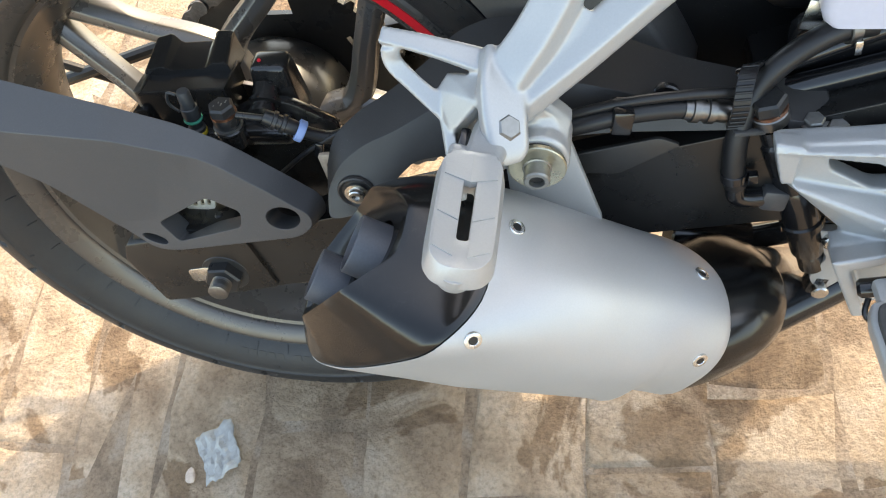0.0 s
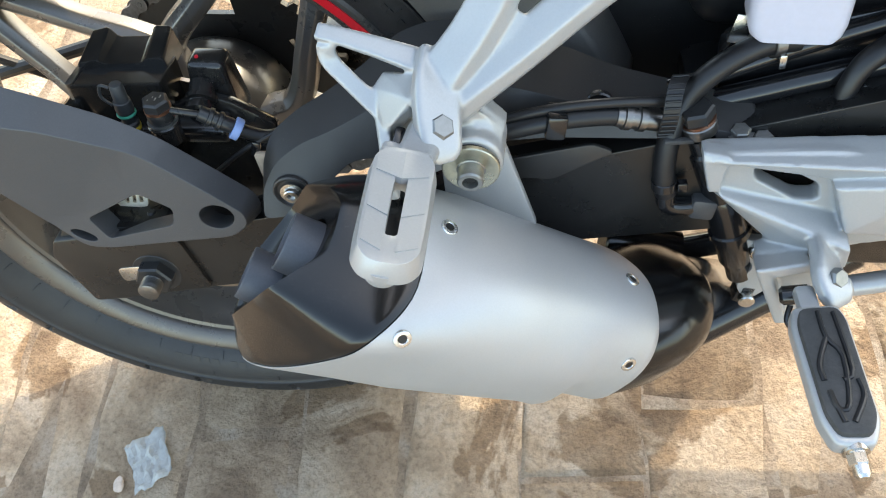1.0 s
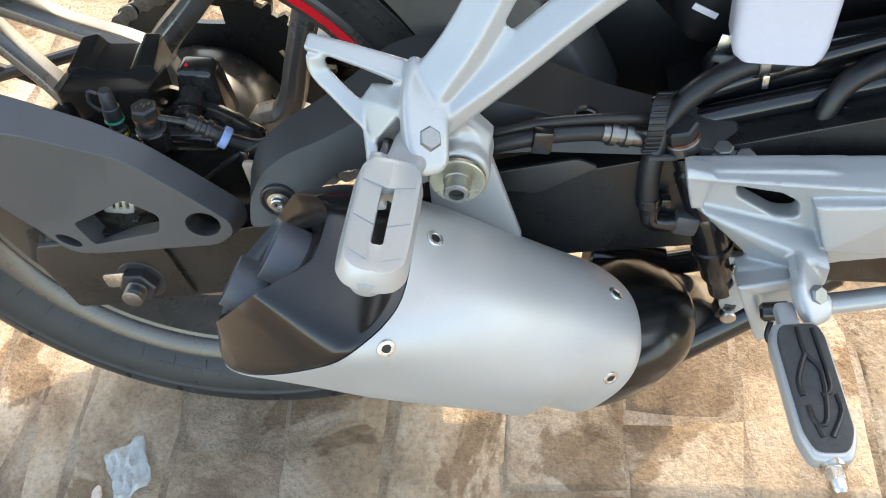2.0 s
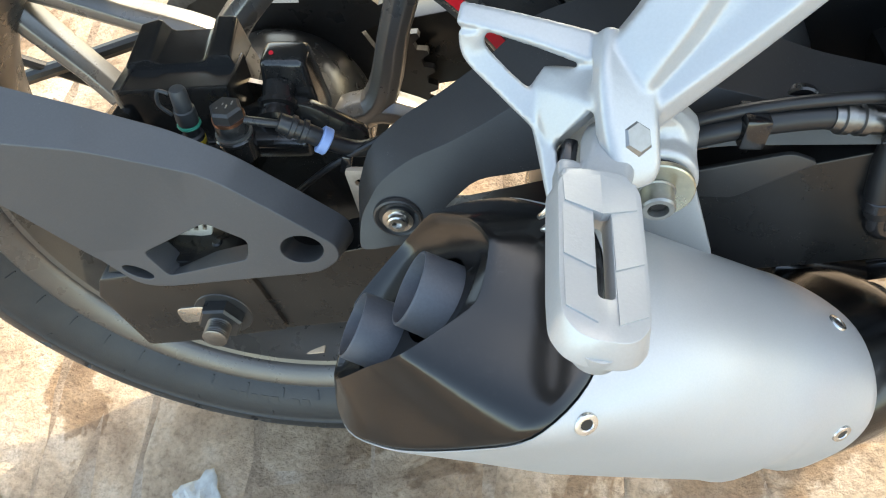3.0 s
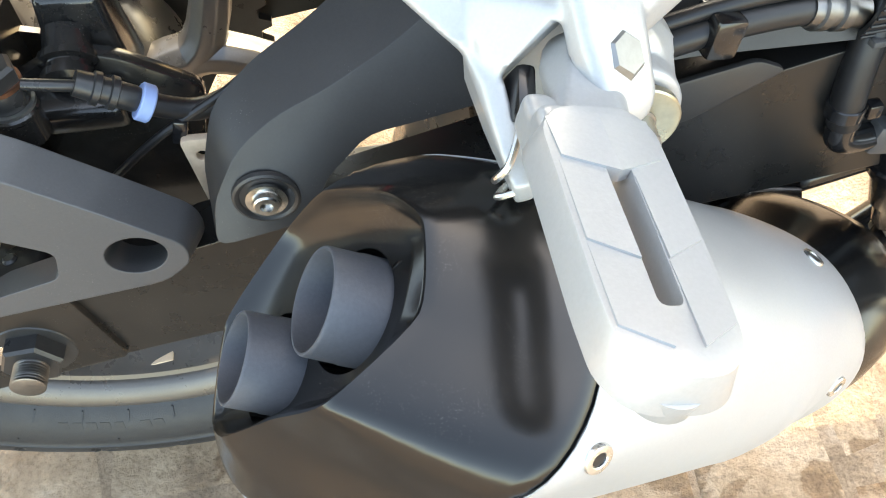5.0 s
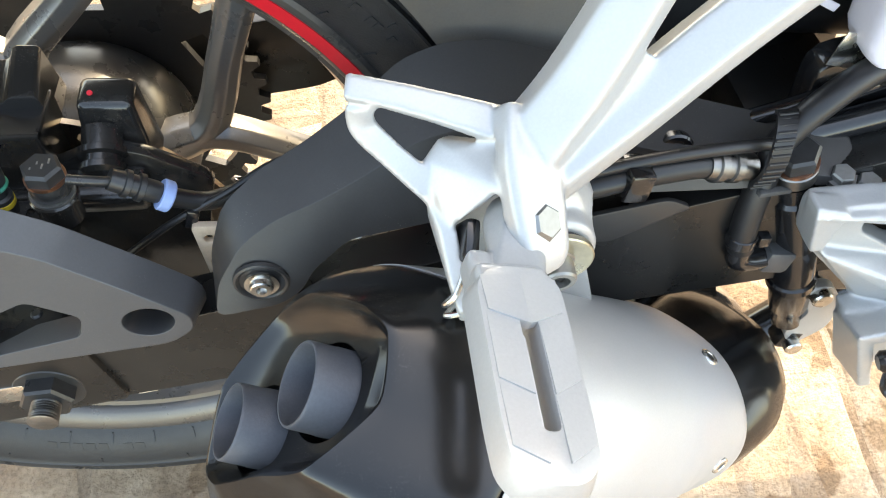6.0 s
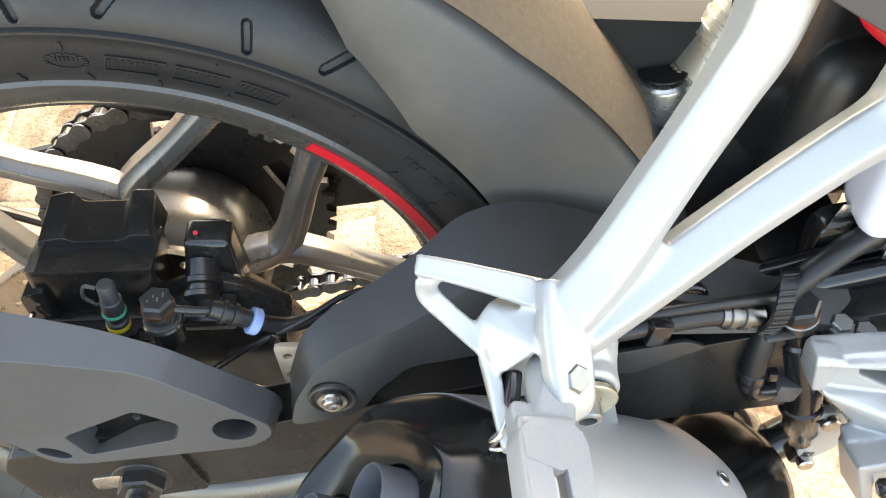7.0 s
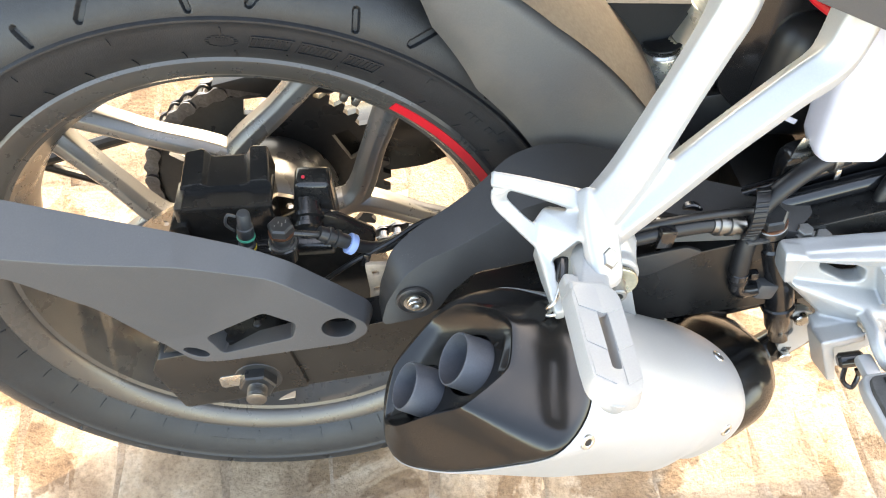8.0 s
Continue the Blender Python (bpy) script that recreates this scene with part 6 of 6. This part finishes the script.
for i in range(-10, 12):
    y = -0.62 + rng.uniform(0, 0.2)
    while y < 1.25:
        me, long = variants[rng.randrange(8)]
        ob = new("paving_stone", me)
        ob.parent = pavement
        ob.matrix_basis = pose(0.127 + 0.1225 * i - 0.061, y + long / 2, 0.0008 + rng.uniform(-0.0006, 0.0006), 0, 0, rng.choice((0, 180)) + rng.uniform(-0.8, 0.8))
        y += long + 0.004

# a scrap of crumpled paper and a pebble on the paving
M["chip"] = material("pale_stone_chip", (0.50, 0.40, 0.33), 0.8, grain=0.15, grain_size=200)
M["paper"] = material("grey_paper", (0.36, 0.365, 0.35), 0.8, 0.0, grain=0.15, grain_size=120, bump=0.4, bump_size=200)
b = bmesh.new()
grid = []
for i in range(13):
    row = []
    for j in range(13):
        u, v = i / 12 - 0.5, j / 12 - 0.5
        edge = 1.0 + 0.22 * noise.noise(Vector((u * 3.1, v * 3.1, 8)))
        h = abs(noise.noise(Vector((u * 4.2, v * 3.1, 3)))) + 0.6 * abs(noise.noise(Vector((u * 9.3 + 2, v * 8.1, 6))))
        row.append(b.verts.new((u * 0.047 * edge + 0.008 * v + rng.uniform(-0.0012, 0.0012), v * 0.056 * edge + rng.uniform(-0.0012, 0.0012), 0.0015 + 0.007 * h)))
    grid.append(row)
for i in range(12):
    for j in range(12):
        b.faces.new((grid[i][j], grid[i + 1][j], grid[i + 1][j + 1], grid[i][j + 1]))
paper = part("paper_scrap", b, M["paper"], smooth=14)
paper.matrix_world = pose(-0.163, -0.197, 0.004, 0, 0, 35)
sol = paper.modifiers.new("thickness", "SOLIDIFY")
sol.thickness = 0.0006
tagged(paper, "crumpled scrap of pale grey paper lying on the paving", "litter")

b = bmesh.new()
bmesh.ops.create_icosphere(b, subdivisions=2, radius=0.5)
for v in b.verts:
    v.co = Vector((v.co.x * 0.013, v.co.y * 0.018, v.co.z * 0.006)) * (1 + 0.25 * noise.noise(v.co * 3))
chip = part("stone_chip", b, M["chip"], smooth=20)
chip.matrix_world = pose(-0.194, -0.224, 0.0035, 0, 0, 10)
tagged(chip, "small pale stone chip lying on the paving", "stone")
